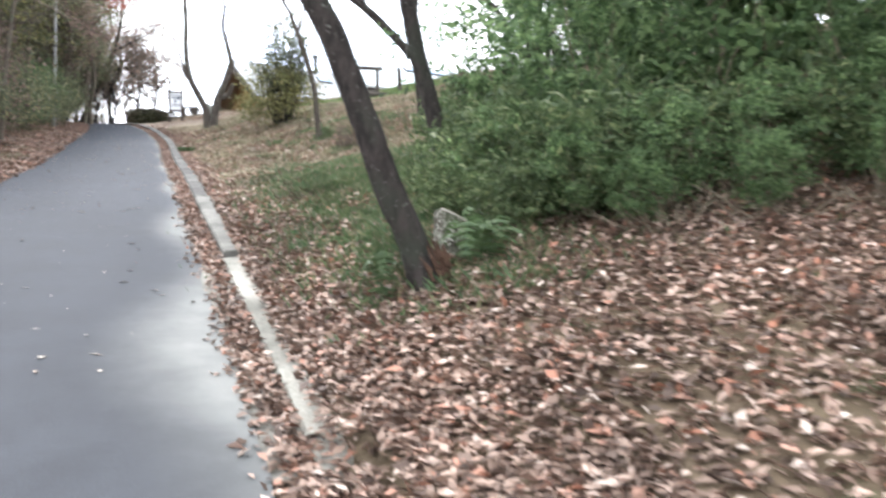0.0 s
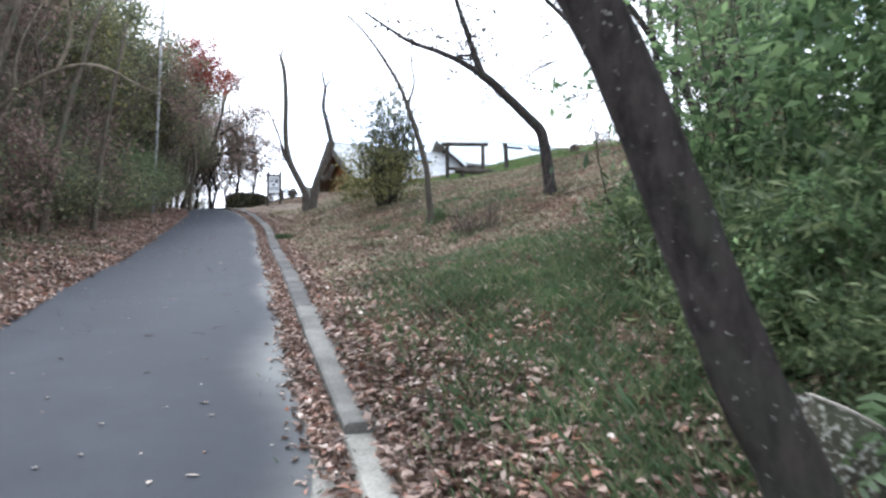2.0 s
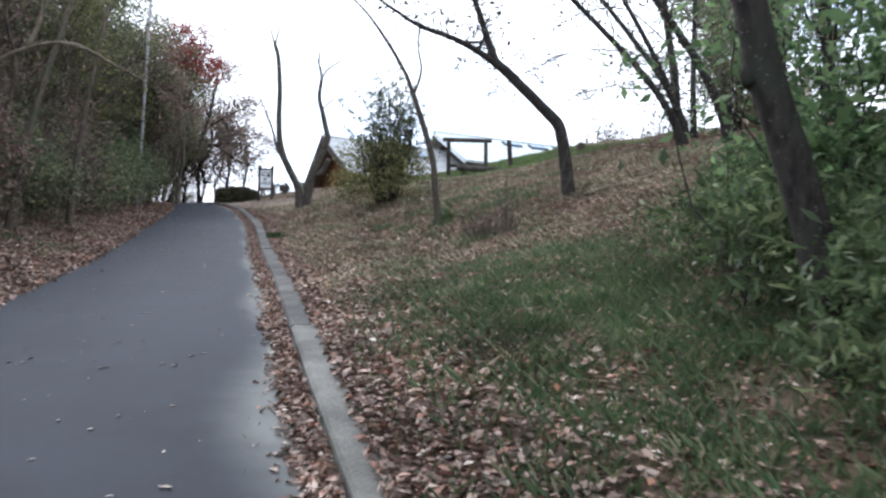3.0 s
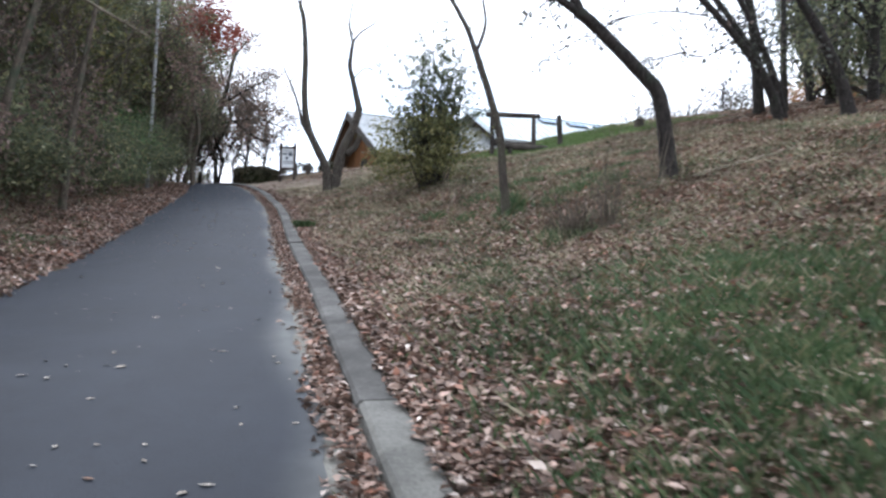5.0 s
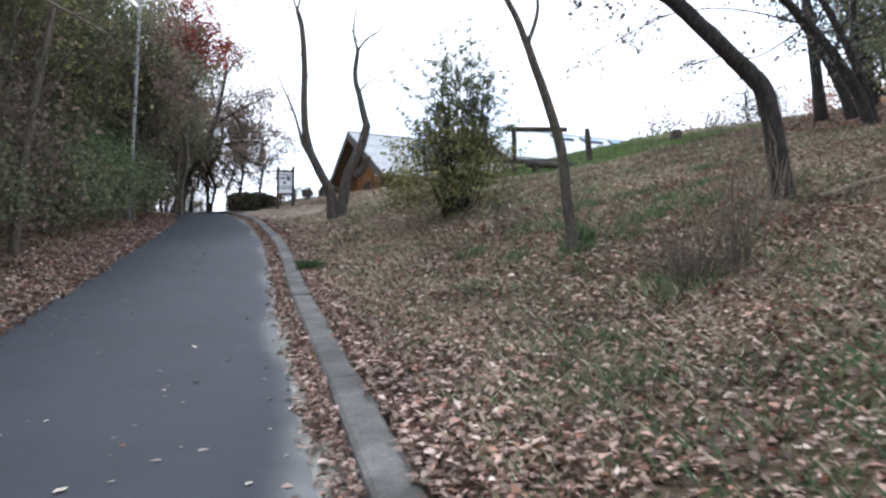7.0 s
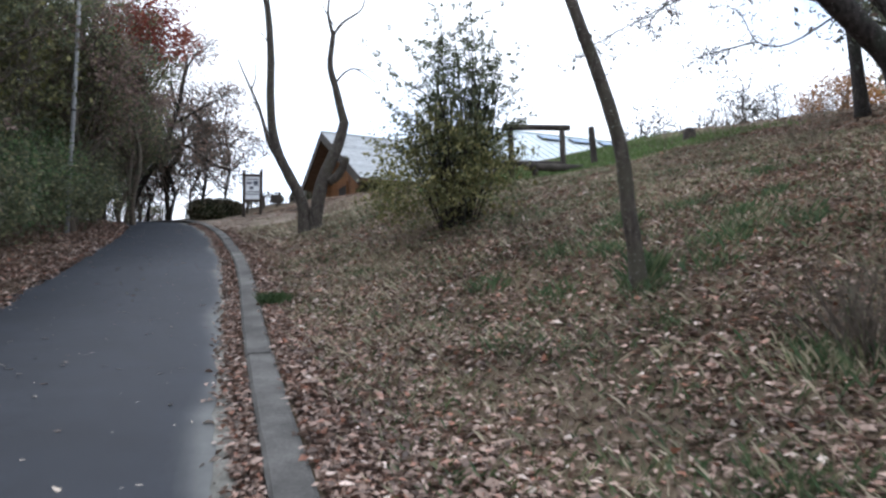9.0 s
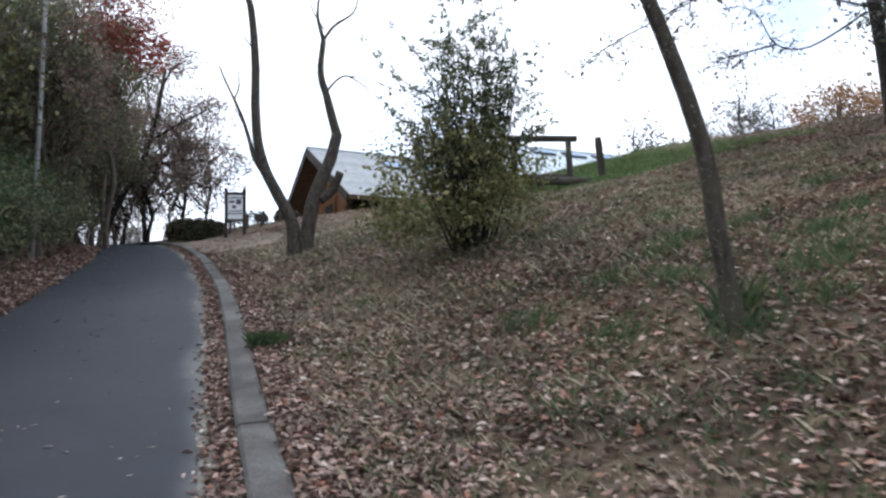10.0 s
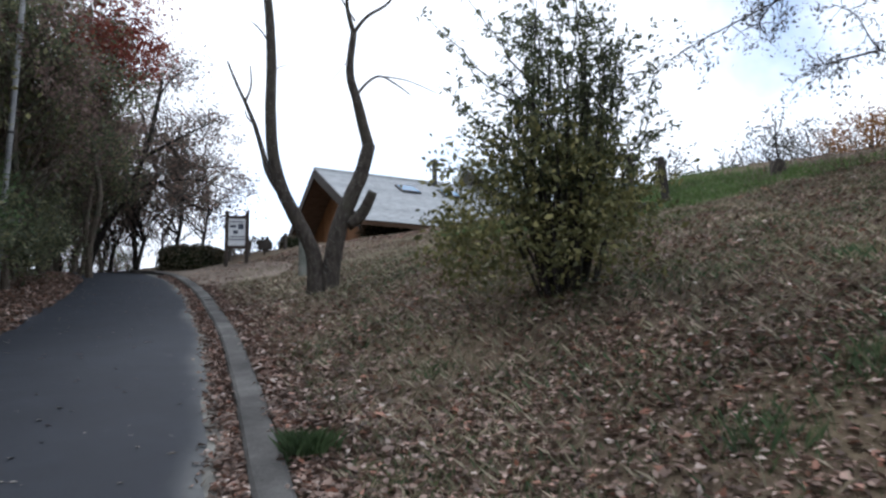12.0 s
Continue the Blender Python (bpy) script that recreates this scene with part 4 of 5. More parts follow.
# the tall leafy bush on the bank
def bank_bush():
    rng, rnd = np.random.default_rng(31), random.Random(31)
    x, y = 0.85, 22.3
    g = on_land(x, y)
    ob = tagged(new("bush"), "tall upright bush with small green and olive leaves", "bush")
    s, pts = Shape(), []
    for i in range(54):
        a = rnd.uniform(0, 6.28)
        r = rnd.uniform(0.05, 1.0) ** 0.8
        top = Vector((x + 0.1 + 0.9 * r * math.cos(a), y + 0.8 * r * math.sin(a), g + (4.15 - 2.3 * r) * rnd.uniform(0.8, 1.0)))
        line = bend((x + 0.25 * math.cos(a) * r, y + 0.25 * math.sin(a) * r, g - 0.1), top, 7, 0.12, rnd)
        s.tube(line, [0.02, 0.018, 0.016, 0.013, 0.01, 0.008, 0.006, 0.003], 5)
        pts.extend(line[3:])
        for p in line[3:]:
            for _ in range(2):
                q = p + Vector((rnd.gauss(0, 0.22), rnd.gauss(0, 0.22), rnd.uniform(0.0, 0.3)))
                s.tube([p, q], [0.004, 0.002], 3)
                pts.extend([q, (p + q) / 2])
    for dx, dz in ((-1.4, 2.65), (-1.15, 2.35), (-1.2, 1.9), (-1.0, 2.9), (1.15, 1.6), (1.0, 2.3)):
        line = bend((x + dx * 0.25, y - 0.1, g + dz * 0.7), (x + dx, y - 0.3, g + dz), 6, 0.2, rnd)
        s.tube(line, [0.012, 0.011, 0.009, 0.007, 0.006, 0.004, 0.003], 5)
        pts.extend(line[2:] * 2)
    tagged(part("stemwork", s, BARK, ob), kind="stuff")
    part("crown", crown_from(pts, 13000, 0.032, 0.056, BUSHLEAF, 32, narrow=0.42), BUSHLEAF, ob, "small dark green leaves")
    low = []
    for i in range(90):
        a, r = rnd.uniform(0, 6.28), rnd.uniform(0.2, 1.0)
        low.append((x - 0.12 + 1.25 * r * math.cos(a), y + 1.0 * r * math.sin(a), g + rnd.uniform(0.08, 1.5) * (1.15 - 0.35 * r)))
    part("lower_crown", crown_from(low, 8500, 0.15, 0.065, OLIVE, 33), OLIVE, ob, "yellowish olive lower leaves")


bank_bush()

# thicket beside the start of the kerb
thicket = shrub("shrub", "dense green leafy shrub in the roadside thicket", "shrub", 1.0, 2.6, 0.2, 4600, 0.095, GREEN, 41, 70, 16, TWIG, 0.13, 0.42, 0.35, 0.012, "roadside thicket")
thicket_low = shrub("shrub", "low drooping bamboo grass over fallen leaves", "shrub", 0.7, 1.2, 0.05, 2400, 0.12, SHADED_SASA, 42, 60, 16, TWIG, 0.14, 0.22, 0.5, 0.006, "roadside thicket")
lacy_thicket = shrub("shrub", "loose leafy sapling growth above the thicket", "shrub", 0.9, 2.4, 0.5, 480, 0.085, GREEN, 43, 60, 14, BARK, 0.13, 0.45, 0.25, 0.012, "roadside thicket")
set_down(lacy_thicket, 2.35, 8.2, 0, 0.9)
placed_copy(lacy_thicket, 2.95, 7.9, 130, 1.05)
placed_copy(lacy_thicket, 3.3, 8.7, 250, 1.1)
set_down(thicket, 3.2, 6.7, 20, 0.92)
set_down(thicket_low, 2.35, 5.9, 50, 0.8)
for x, y, a, k in [(4.2, 6.2, 80, 1.15), (3.7, 8.0, 130, 0.8), (5.2, 7.2, 200, 1.3), (2.75, 8.2, 260, 0.5), (6.3, 6.2, 310, 1.3), (4.9, 8.8, 10, 1.15), (6.6, 8.6, 45, 1.5), (7.6, 6.8, 99, 1.6), (5.2, 5.0, 170, 0.9)]:
    placed_copy(thicket, x, y, a, k)
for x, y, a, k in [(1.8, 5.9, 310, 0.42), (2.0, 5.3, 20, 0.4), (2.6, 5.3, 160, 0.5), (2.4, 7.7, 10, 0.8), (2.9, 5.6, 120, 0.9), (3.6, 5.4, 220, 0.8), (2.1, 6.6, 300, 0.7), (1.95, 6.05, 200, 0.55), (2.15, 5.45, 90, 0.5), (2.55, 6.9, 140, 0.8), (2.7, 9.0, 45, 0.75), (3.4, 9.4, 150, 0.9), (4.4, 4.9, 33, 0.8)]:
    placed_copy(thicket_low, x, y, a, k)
for x, y, a, k in [(2.5, 5.15, 15, 0.3), (3.1, 4.95, 75, 0.36), (3.8, 4.8, 200, 0.36), (4.6, 4.6, 290, 0.42), (5.5, 4.3, 120, 0.45), (2.15, 5.75, 250, 0.36), (3.5, 4.45, 40, 0.24), (4.3, 4.15, 190, 0.28), (5.1, 3.85, 330, 0.3), (2.75, 4.75, 140, 0.22)]:
    placed_copy(thicket, x, y, a, k)

# woods along the far side of the road
def wood_tree(label, height, radius, base, leaves, size, mat, seed, trunk_r=0.1, clumps=70, bark=BARK_FOREST, tight=0.3, group="roadside woods", twig_n=26):
    rng, rnd = np.random.default_rng(seed), random.Random(seed)
    ob = tagged(new("tree"), label, "tree", group)
    pts, c = clump_points(rng, leaves, radius, height - base, base, clumps, tight, 0.35)
    s = Shape()
    top = (rnd.gauss(0, 0.3), rnd.gauss(0, 0.3), height * 0.9)
    line = limb(s, bend((0, 0, -0.4), top, 6, 0.18, rnd), trunk_r, trunk_r * 0.25, 8, 0.1, seed, trunk_r * 0.4)
    part("trunk", s, bark, ob, smooth=True)
    s = Shape()
    for _ in range(twig_n):
        q = Vector(c[rnd.randrange(len(c))])
        k = int(min(0.95, max(0.12, q.z / height - 0.15)) * (len(line) - 1))
        s.tube(bend(line[k], q, 5, 0.25, rnd), [trunk_r * f for f in (0.3, 0.26, 0.2, 0.15, 0.1, 0.05)], 5)
    tagged(part("branchwork", s, bark, ob), kind="stuff")
    part("crown", quads_mesh("crown", leaf_array(rng, pts, size, 0.15, 0.5, 0.2), mat), mat, ob)
    return ob


def bare_tree(label, height, seed, bark=WOODTWIG, r=0.05, n=26):
    rnd = random.Random(seed)
    ob = tagged(new("tree"), label, "tree", "roadside woods")
    s, tips = Shape(), []
    line = limb(s, bend((0, 0, -0.4), (rnd.gauss(0, 0.8), rnd.gauss(0, 0.5), height), 7, 0.2, rnd), r, r * 0.2, 7)
    for _ in range(n):
        p = line[int(rnd.uniform(0.2, 1) * (len(line) - 1))]
        q = p + Vector((rnd.gauss(0, 0.8), rnd.gauss(0, 0.8), rnd.uniform(0.5, 2.0)))
        l = bend(p, q, 5, 0.3, rnd)
        s.tube(l, [r * f for f in (0.4, 0.34, 0.28, 0.2, 0.14, 0.08)], 5)
        twigs(s, l, 3, 0.6, r * 0.12, rnd, tips)
    part("trunk", s, bark, ob)
    return ob


kinds = {
    "ever": wood_tree("tall dark evergreen tree at the edge of the woods", 9.5, 2.1, 1.2, 9000, 0.11, DARKGREEN, 51, 0.16, 90, tight=0.3),
    "olive": wood_tree("broad-leaved tree with dull olive leaves", 7.5, 1.8, 0.8, 6500, 0.1, OLIVE, 52, 0.1, 70),
    "russet": wood_tree("tree with dry russet brown leaves", 7.0, 1.8, 0.6, 6000, 0.1, RUSSET, 53, 0.09, 70),
    "brush": shrub("shrub", "tangled russet undergrowth at the edge of the woods", "shrub", 1.2, 2.4, 0.0, 4200, 0.08, RUSSET, 54, 60, 16, TWIG, 0.25, group="undergrowth"),
    "low": shrub("shrub", "dark green roadside shrub under the trees", "shrub", 1.1, 1.9, 0.0, 4200, 0.08, DARKGREEN, 55, 60, 10, TWIG, 0.22, group="undergrowth"),
    "bright": shrub("shrub", "bright green shrub at the bend of the road", "shrub", 1.1, 2.8, 0.1, 4200, 0.09, GREEN, 56, 60, 10, TWIG, 0.22, group="undergrowth"),
    "bare": bare_tree("bare pale-stemmed sapling at the edge of the woods", 7.0, 57),
    "bare2": bare_tree("bare thin tree with tangled twigs", 6.0, 58, WOODTWIG, 0.04, 34),
}
WOODS = []
rnd_w = random.Random(77)


def edge(y, e):
    return float(curve(y, LEFT_X)) - e


for y, e, k, s in [
    (12.5, 4.6, "olive", 0.8), (15.5, 4.4, "ever", 0.8), (17.5, 4.6, "ever", 0.9), (19.5, 3.8, "russet", 1.1), (21.5, 3.6, "ever", 0.95), (23.3, 3.0, "olive", 1.05), (25, 2.9, "ever", 0.95), (26.8, 2.5, "olive", 1.0),
    (28.2, 2.7, "ever", 0.95), (30.0, 2.3, "ever", 0.9), (31.6, 1.6, "olive", 0.9), (33.2, 1.7, "ever", 0.8), (34.8, 1.9, "russet", 0.85), (32.4, 3.4, "ever", 0.95), (29.2, 4.4, "ever", 1.05),
    (11, 8, "ever", 1.1), (14, 7.5, "ever", 1.1), (17, 7, "ever", 1.15), (20, 6.4, "olive", 1.3), (22.5, 5.8, "ever", 1.2), (25, 5.5, "ever", 1.2), (27.5, 5.5, "ever", 1.15), (31, 5.8, "ever", 1.1), 
    (13, 11, "ever", 1.4), (18, 11, "ever", 1.5), (23, 10.0, "ever", 1.5), (28, 9.5, "ever", 1.35),
    (13.2, 3.2, "brush", 0.9), (15, 2.9, "low", 1.1), (17, 2.7, "brush", 1.0), (19, 2.4, "low", 1.15), (20.6, 2.2, "low", 1.0), (22, 2.1, "brush", 1.1), (23.5, 1.9, "low", 1.1), (25, 1.8, "low", 1.1), (26.3, 1.7, "bright", 0.8), (27.6, 1.6, "low", 1.1), (29, 1.5, "bright", 0.9), (30.5, 1.4, "low", 1.15), (32, 1.3, "low", 1.1), (33.6, 1.4, "low", 1.0), (35.3, 1.5, "low", 1.0), (37, 1.9, "low", 0.9), (39, 2.2, "low", 0.9),
    (16, 4.3, "brush", 1.5), (18, 4.2, "low", 1.6), (20, 4.0, "low", 1.6), (22, 3.9, "low", 1.7), (24, 3.8, "brush", 1.6), (26, 3.6, "low", 1.7), (28, 3.4, "low", 1.7), (30, 3.2, "low", 1.8), (32, 3, "low", 1.7), (34, 3.0, "low", 1.6), (12, 6, "brush", 1.6), (36, 3.6, "low", 1.5),
    (14, 3.4, "bare", 0.9), (16.2, 3.0, "bare2", 1.0), (18, 3.3, "bare", 1.0), (20.5, 2.7, "bare2", 1.1), (22.8, 2.8, "bare", 1.0), (25.5, 2.6, "bare2", 1.0), (12, 4, "bare2", 1.0), (19.2, 3.0, "bare", 1.1), (24.2, 2.4, "bare2", 1.2), (15.2, 2.3, "bare2", 0.8), (17.4, 2.2, "bare2", 0.9), (21.6, 1.9, "bare2", 0.8), (23.0, 1.8, "bare2", 0.7), (26.6, 1.9, "bare2", 0.9), (28.4, 1.7, "bare2", 0.8), (13.6, 2.8, "bare", 0.8), (31.0, 1.7, "bare2", 0.8),
]:
    WOODS.append((k, edge(y, e), y, rnd_w.uniform(0, 360), s))
used = set()
for k, x, y, a, s in WOODS:
    if k in used:
        placed_copy(kinds[k], x, y, a, s)
    else:
        used.add(k)
        set_down(kinds[k], x, y, a, s)
canopy = wood_tree("dark broad-leaved tree arching over the road", 7.6, 2.3, 1.6, 9500, 0.1, DARKGREEN, 66, 0.12, 90, tight=0.28)
set_down(canopy, -7.6, 31.2, 0, 0.95)
placed_copy(canopy, -7.7, 33.4, 80, 0.95)
placed_copy(canopy, -8.3, 35.6, 170, 0.9)
placed_copy(canopy, -8.9, 37.6, 260, 0.8)
rustcanopy = wood_tree("tree with rusty brown leaves arching over the road", 7.2, 2.0, 2.4, 5000, 0.09, RUSSET, 67, 0.1, 70, tight=0.25)
set_down(rustcanopy, -7.3, 34.5, 0, 0.85)
placed_copy(rustcanopy, -7.1, 29.9, 140, 0.9)
placed_copy(rustcanopy, -7.8, 38.6, 220, 0.75)
def arching_tree():
    rnd = random.Random(68)
    ob = tagged(new("tree"), "bare pale tree with a long arching limb", "tree", "roadside woods")
    x, y = -6.9, 17.0
    s = Shape()
    limb(s, [(x, y, on_land(x, y) - 0.3), (x + 0.1, y, 5.2), (x + 0.35, y, 6.2), (x + 0.6, y, 6.8)], 0.07, 0.05, 8)
    part("trunk", s, TWIG, ob, smooth=True)
    s, tips = Shape(), []
    for pts in ([(-6.35, y, 6.7), (-5.6, y, 7.15), (-4.9, y + 0.1, 7.3), (-4.2, y + 0.3, 7.0), (-3.7, y + 0.4, 6.75)], [(-6.35, y, 6.7), (-6.3, y, 7.6), (-5.9, y + 0.2, 8.8)], [(-5.6, y, 7.15), (-5.4, y, 7.8), (-5.5, y, 8.6)]):
        line = branch(ob, pts, 0.045, 0.012, TWIG, 7)
        twigs(s, line, 10, 0.7, 0.008, rnd, tips)
    tagged(part("twigwork", s, TWIG, ob), kind="stuff")


arching_tree()


def slanting_trunk(x, y, dx, dz, r, seed):
    rnd = random.Random(seed)
    ob = tagged(new("tree"), "bare slanting brown trunk at the edge of the woods", "tree", "roadside woods")
    s, tips = Shape(), []
    g = on_land(x, y)
    line = limb(s, [(x, y, g - 0.3), (x + dx * 0.2, y, g + dz * 0.3), (x + dx * 0.55, y + 0.1, g + dz * 0.65), (x + dx, y + 0.2, g + dz)], r, r * 0.4, 9, 0.1, seed, r * 0.4)
    part("trunk", s, BARK_FOREST, ob, smooth=True)
    s = Shape()
    twigs(s, line, 16, 1.1, 0.014, rnd, tips, 0.3, 0.4)
    tagged(part("twigwork", s, BARK_FOREST, ob), kind="stuff")


slanting_trunk(-5.95, 14.6, 0.75, 4.5, 0.1, 95)
slanting_trunk(-6.9, 15.6, 1.1, 4.6, 0.12, 96)
slanting_trunk(-6.3, 18.4, 0.9, 5.0, 0.09, 97)
slanting_trunk(-6.2, 21.0, 0.5, 5.2, 0.08, 98)
maple = wood_tree("maple with red autumn leaves above the road", 8.0, 1.75, 4.2, 8500, 0.1, RED, 61, 0.09, 50)
set_down(maple, -6.75, 33.6, 0, 0.98)
overhang = wood_tree("tree with thin russet leaves reaching over the bend", 5.6, 2.0, 0.9, 4600, 0.08, THIN_AUTUMN, 62, 0.08, 60, BARK, 0.22, twig_n=30)
set_down(overhang, -6.2, 40.2, 40, 1.05)
placed_copy(overhang, -6.9, 38.8, 100, 0.9)
for x, y, a, k in [(-7.4, 40.6, 310, 1.25), (-5.6, 42.0, 30, 0.9), (-9.4, 40.0, 210, 1.3), (-10.6, 42.0, 75, 1.3)]:
    placed_copy(overhang, x, y, a, k)
placed_copy(overhang, -7.7, 39.0, 130, 0.85)
placed_copy(overhang, -8.6, 41.5, 130, 0.95)
placed_copy(overhang, -10.2, 44.5, 200, 1.0)
placed_copy(overhang, -7.6, 46.5, 290, 0.9)
placed_copy(overhang, -12.5, 42.5, 250, 1.1)
for x, y, a, k in [(-9.9, 36.6, 310, 1.0), (-10.6, 38.6, 140, 0.8)]:
    placed_copy(kinds["low"], x, y, a, k)


def bend_tree():
    """Slanting trunks whose thin crown reaches out over the bend."""
    rnd = random.Random(91)
    x, y = -8.3, 38.2
    ob = tagged(new("tree"), "slanting dark tree with thin russet crown over the bend", "tree", "roadside woods")
    s = Shape()
    g = on_land(x, y)
    limb(s, [(x, y, g - 0.3), (x + 0.5, y, g + 1.3), (x + 1.2, y, g + 2.6), (x + 1.7, y, g + 4.2), (x + 2.0, y, g + 6.2)], 0.12, 0.05, 9, 0.1, 91, 0.04)
    part("trunk", s, BARK, ob, smooth=True)
    s, tips = Shape(), []
    for pts in ([(x + 1.2, y, g + 2.6), (-6.2, 38, 10.9), (-5.2, 38, 11.0), (-4.4, 38, 10.8), (-3.8, 38, 10.5)],
                [(x + 1.5, y, g + 3.6), (-6.0, 38, 12.1), (-5.1, 37.9, 12.6), (-4.5, 37.9, 12.9)],
                [(x + 1.9, y, g + 5.4), (-6.1, 37.8, 13.9), (-5.5, 37.6, 14.4)],
                [(-6.2, 38, 10.9), (-5.5, 37.5, 10.3), (-4.8, 37.3, 9.9), (-4.4, 37.2, 9.9)],
                [(x + 1.2, y, g + 2.6), (-7.4, 37.5, 10.6), (-7.9, 37.0, 11.3)],
                [(-6.0, 38, 12.1), (-5.4, 38.6, 11.6), (-4.3, 38.8, 11.7)]):
        line = branch(ob, pts, 0.05, 0.012, BARK, 7)
        twigs(s, line, 20, 0.75, 0.01, rnd, tips, 0.15, 0.25)
    tagged(part("twigwork", s, BARK, ob), kind="stuff")
    part("crown", crown_from(tips, 8500, 0.26, 0.085, THIN_AUTUMN, 92), THIN_AUTUMN, ob, "thin greyish russet leaves")


bend_tree()
placed_copy(canopy, -8.0, 36.6, 40, 0.75)
lacy = shrub("shrub", "thin lacy shrub under the trees at the bend", "shrub", 1.5, 3.0, 0.0, 2300, 0.075, THIN_AUTUMN, 99, 70, 12, BARK, 0.24, group="undergrowth")
set_down(lacy, -8.0, 39.6, 0, 0.95)
for x, y, a, k in [(-9.2, 39.4, 70, 1.0), (-8.8, 41.8, 300, 0.9), (-10.4, 41.2, 20, 1.0), (-8.6, 45.0, 80, 1.0), (-10.2, 46.0, 190, 1.1), (-11.8, 47.0, 10, 1.1)]:
    placed_copy(lacy, x, y, a, k)
for x, y, a, k in [(-9.4, 47.0, 130, 0.6), (-12.2, 48.5, 220, 0.7)]:
    placed_copy(kinds["low"], x, y, a, k)
# trees behind the crest of the bank
autumn = wood_tree("orange-brown autumn tree beyond the crest", 7.5, 3.2, 1.6, 4200, 0.16, ORANGE, 63, 0.15, 60, BARK, 0.45, "trees beyond the crest")
set_down(autumn, 24.6, 44.5, 0, 0.8)
placed_copy(autumn, 29, 50, 120, 1.2)
greytree = wood_tree("thin grey-leaved tree beyond the crest", 5.5, 2.0, 0.8, 1500, 0.13, GREYLEAF, 64, 0.08, 40, BARK, 0.35, "trees beyond the crest")
set_down(greytree, 18.5, 47, 0, 0.9)
for x, y, a, s in [(18.4, 43.2, 60, 0.95), (20.3, 44.6, 150, 0.95), (17.2, 51, 15, 1.2)]:
    placed_copy(greytree, x, y, a, s)
pine = wood_tree("dark conifer behind the crest of the bank", 9, 2.2, 0.4, 7500, 0.12, DARKGREEN, 65, 0.16, 60, BARK, 0.35, "trees beyond the crest")
set_down(pine, 12.6, 24, 0, 1.0)
placed_copy(pine, 14, 27.5, 90, 1.1)
placed_copy(pine, 10.5, 18.5, 190, 1.0)
placed_copy(pine, 8.9, 13.0, 60, 1.0)
for x, y, a, k in [(10.6, 21.6, 10, 0.8), (11.2, 23.9, 110, 0.85), (12.2, 26.2, 230, 0.9)]:
    placed_copy(pine, x, y, a, k)
for x, y, a, k in [(10.8, 19.4, 140, 0.9), (11.4, 22.6, 80, 0.9)]:
    placed_copy(kinds["low"], x, y, a, k)
# unseen trees added beside and behind the start to shade the right bank
placed_copy(canopy, 6.9, 4.0, 200, 1.35)
placed_copy(canopy, 5.4, 1.6, 60, 1.35)
for x, y, a, k in [(3.0, -1.6, 130, 1.4), (6.6, -1.5, 20, 1.5)]:
    placed_copy(canopy, x, y, a, k)


# clipped hedges
def hedge(x0, x1, y, depth, height, seed, label, leaves=9000):
    rng = np.random.default_rng(seed)
    g = min(on_land(x0, y), on_land(x1, y), on_land((x0 + x1) / 2, y)) - 0.05
    u = rng.uniform(-1, 1, (leaves, 3))
    k = rng.integers(0, 3, leaves)
    p = u.copy()
    p[np.arange(leaves), k] = np.sign(u[np.arange(leaves), k])
    p = np.sign(p) * np.abs(p) ** 0.85
    n4 = (np.abs(p) ** 2.7).sum(1, keepdims=True) ** (1 / 2.7)
    p = p / n4 * rng.uniform(0.35, 1.03, (leaves, 1)) ** 0.4
    c = p * np.array([(x1 - x0) / 2, depth / 2, height * 0.65]) + np.array([(x0 + x1) / 2, y, g + height * 0.35])
    c[:, 2] = np.maximum(c[:, 2], g)
    ob = tagged(new("hedge"), label, "hedge")
    s, rnd = Shape(), random.Random(seed)
    for i in range(14):
        x = x0 + (x1 - x0) * (i + 0.5) / 14
        s.tube(bend((x, y, g - 0.2), (x + rnd.gauss(0, 0.1), y, g + height * 0.85), 4, 0.2, rnd), [0.03, 0.025, 0.02, 0.015, 0.01], 5)
    tagged(part("stemwork", s, TWIG, ob), kind="stuff")
    # solid filler added to close see-through gaps, coloured like inner shade
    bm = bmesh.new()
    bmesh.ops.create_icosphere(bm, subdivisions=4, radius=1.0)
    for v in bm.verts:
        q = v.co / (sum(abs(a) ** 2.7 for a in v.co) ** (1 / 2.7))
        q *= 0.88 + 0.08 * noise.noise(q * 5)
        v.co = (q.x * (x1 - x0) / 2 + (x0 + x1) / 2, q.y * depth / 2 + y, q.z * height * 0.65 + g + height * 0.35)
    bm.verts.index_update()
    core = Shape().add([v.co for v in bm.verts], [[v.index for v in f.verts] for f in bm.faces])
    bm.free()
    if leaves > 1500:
        part("filler_core", core, HEDGE_SHADE, ob, smooth=True)
    part("foliage", quads_mesh("foliage", leaf_array(rng, c, 0.09, 0.2), HEDGE), HEDGE, ob)


hedge(-6.1, -4.1, 37.6, 1.4, 0.82, 71, "clipped dark rounded hedge at the top of the road")
hedge(-4.4, -2.9, 39.8, 0.5, 0.8, 72, "thin low hedge behind the sign", 1300)
hedge(-0.2, 3.6, 39.2, 0.9, 0.75, 73, "low clipped hedge before the house wall", 9000)
hedge(-2.75, -1.8, 39.6, 0.8, 0.5, 74, "small rounded hedge beside the gravel", 2000)


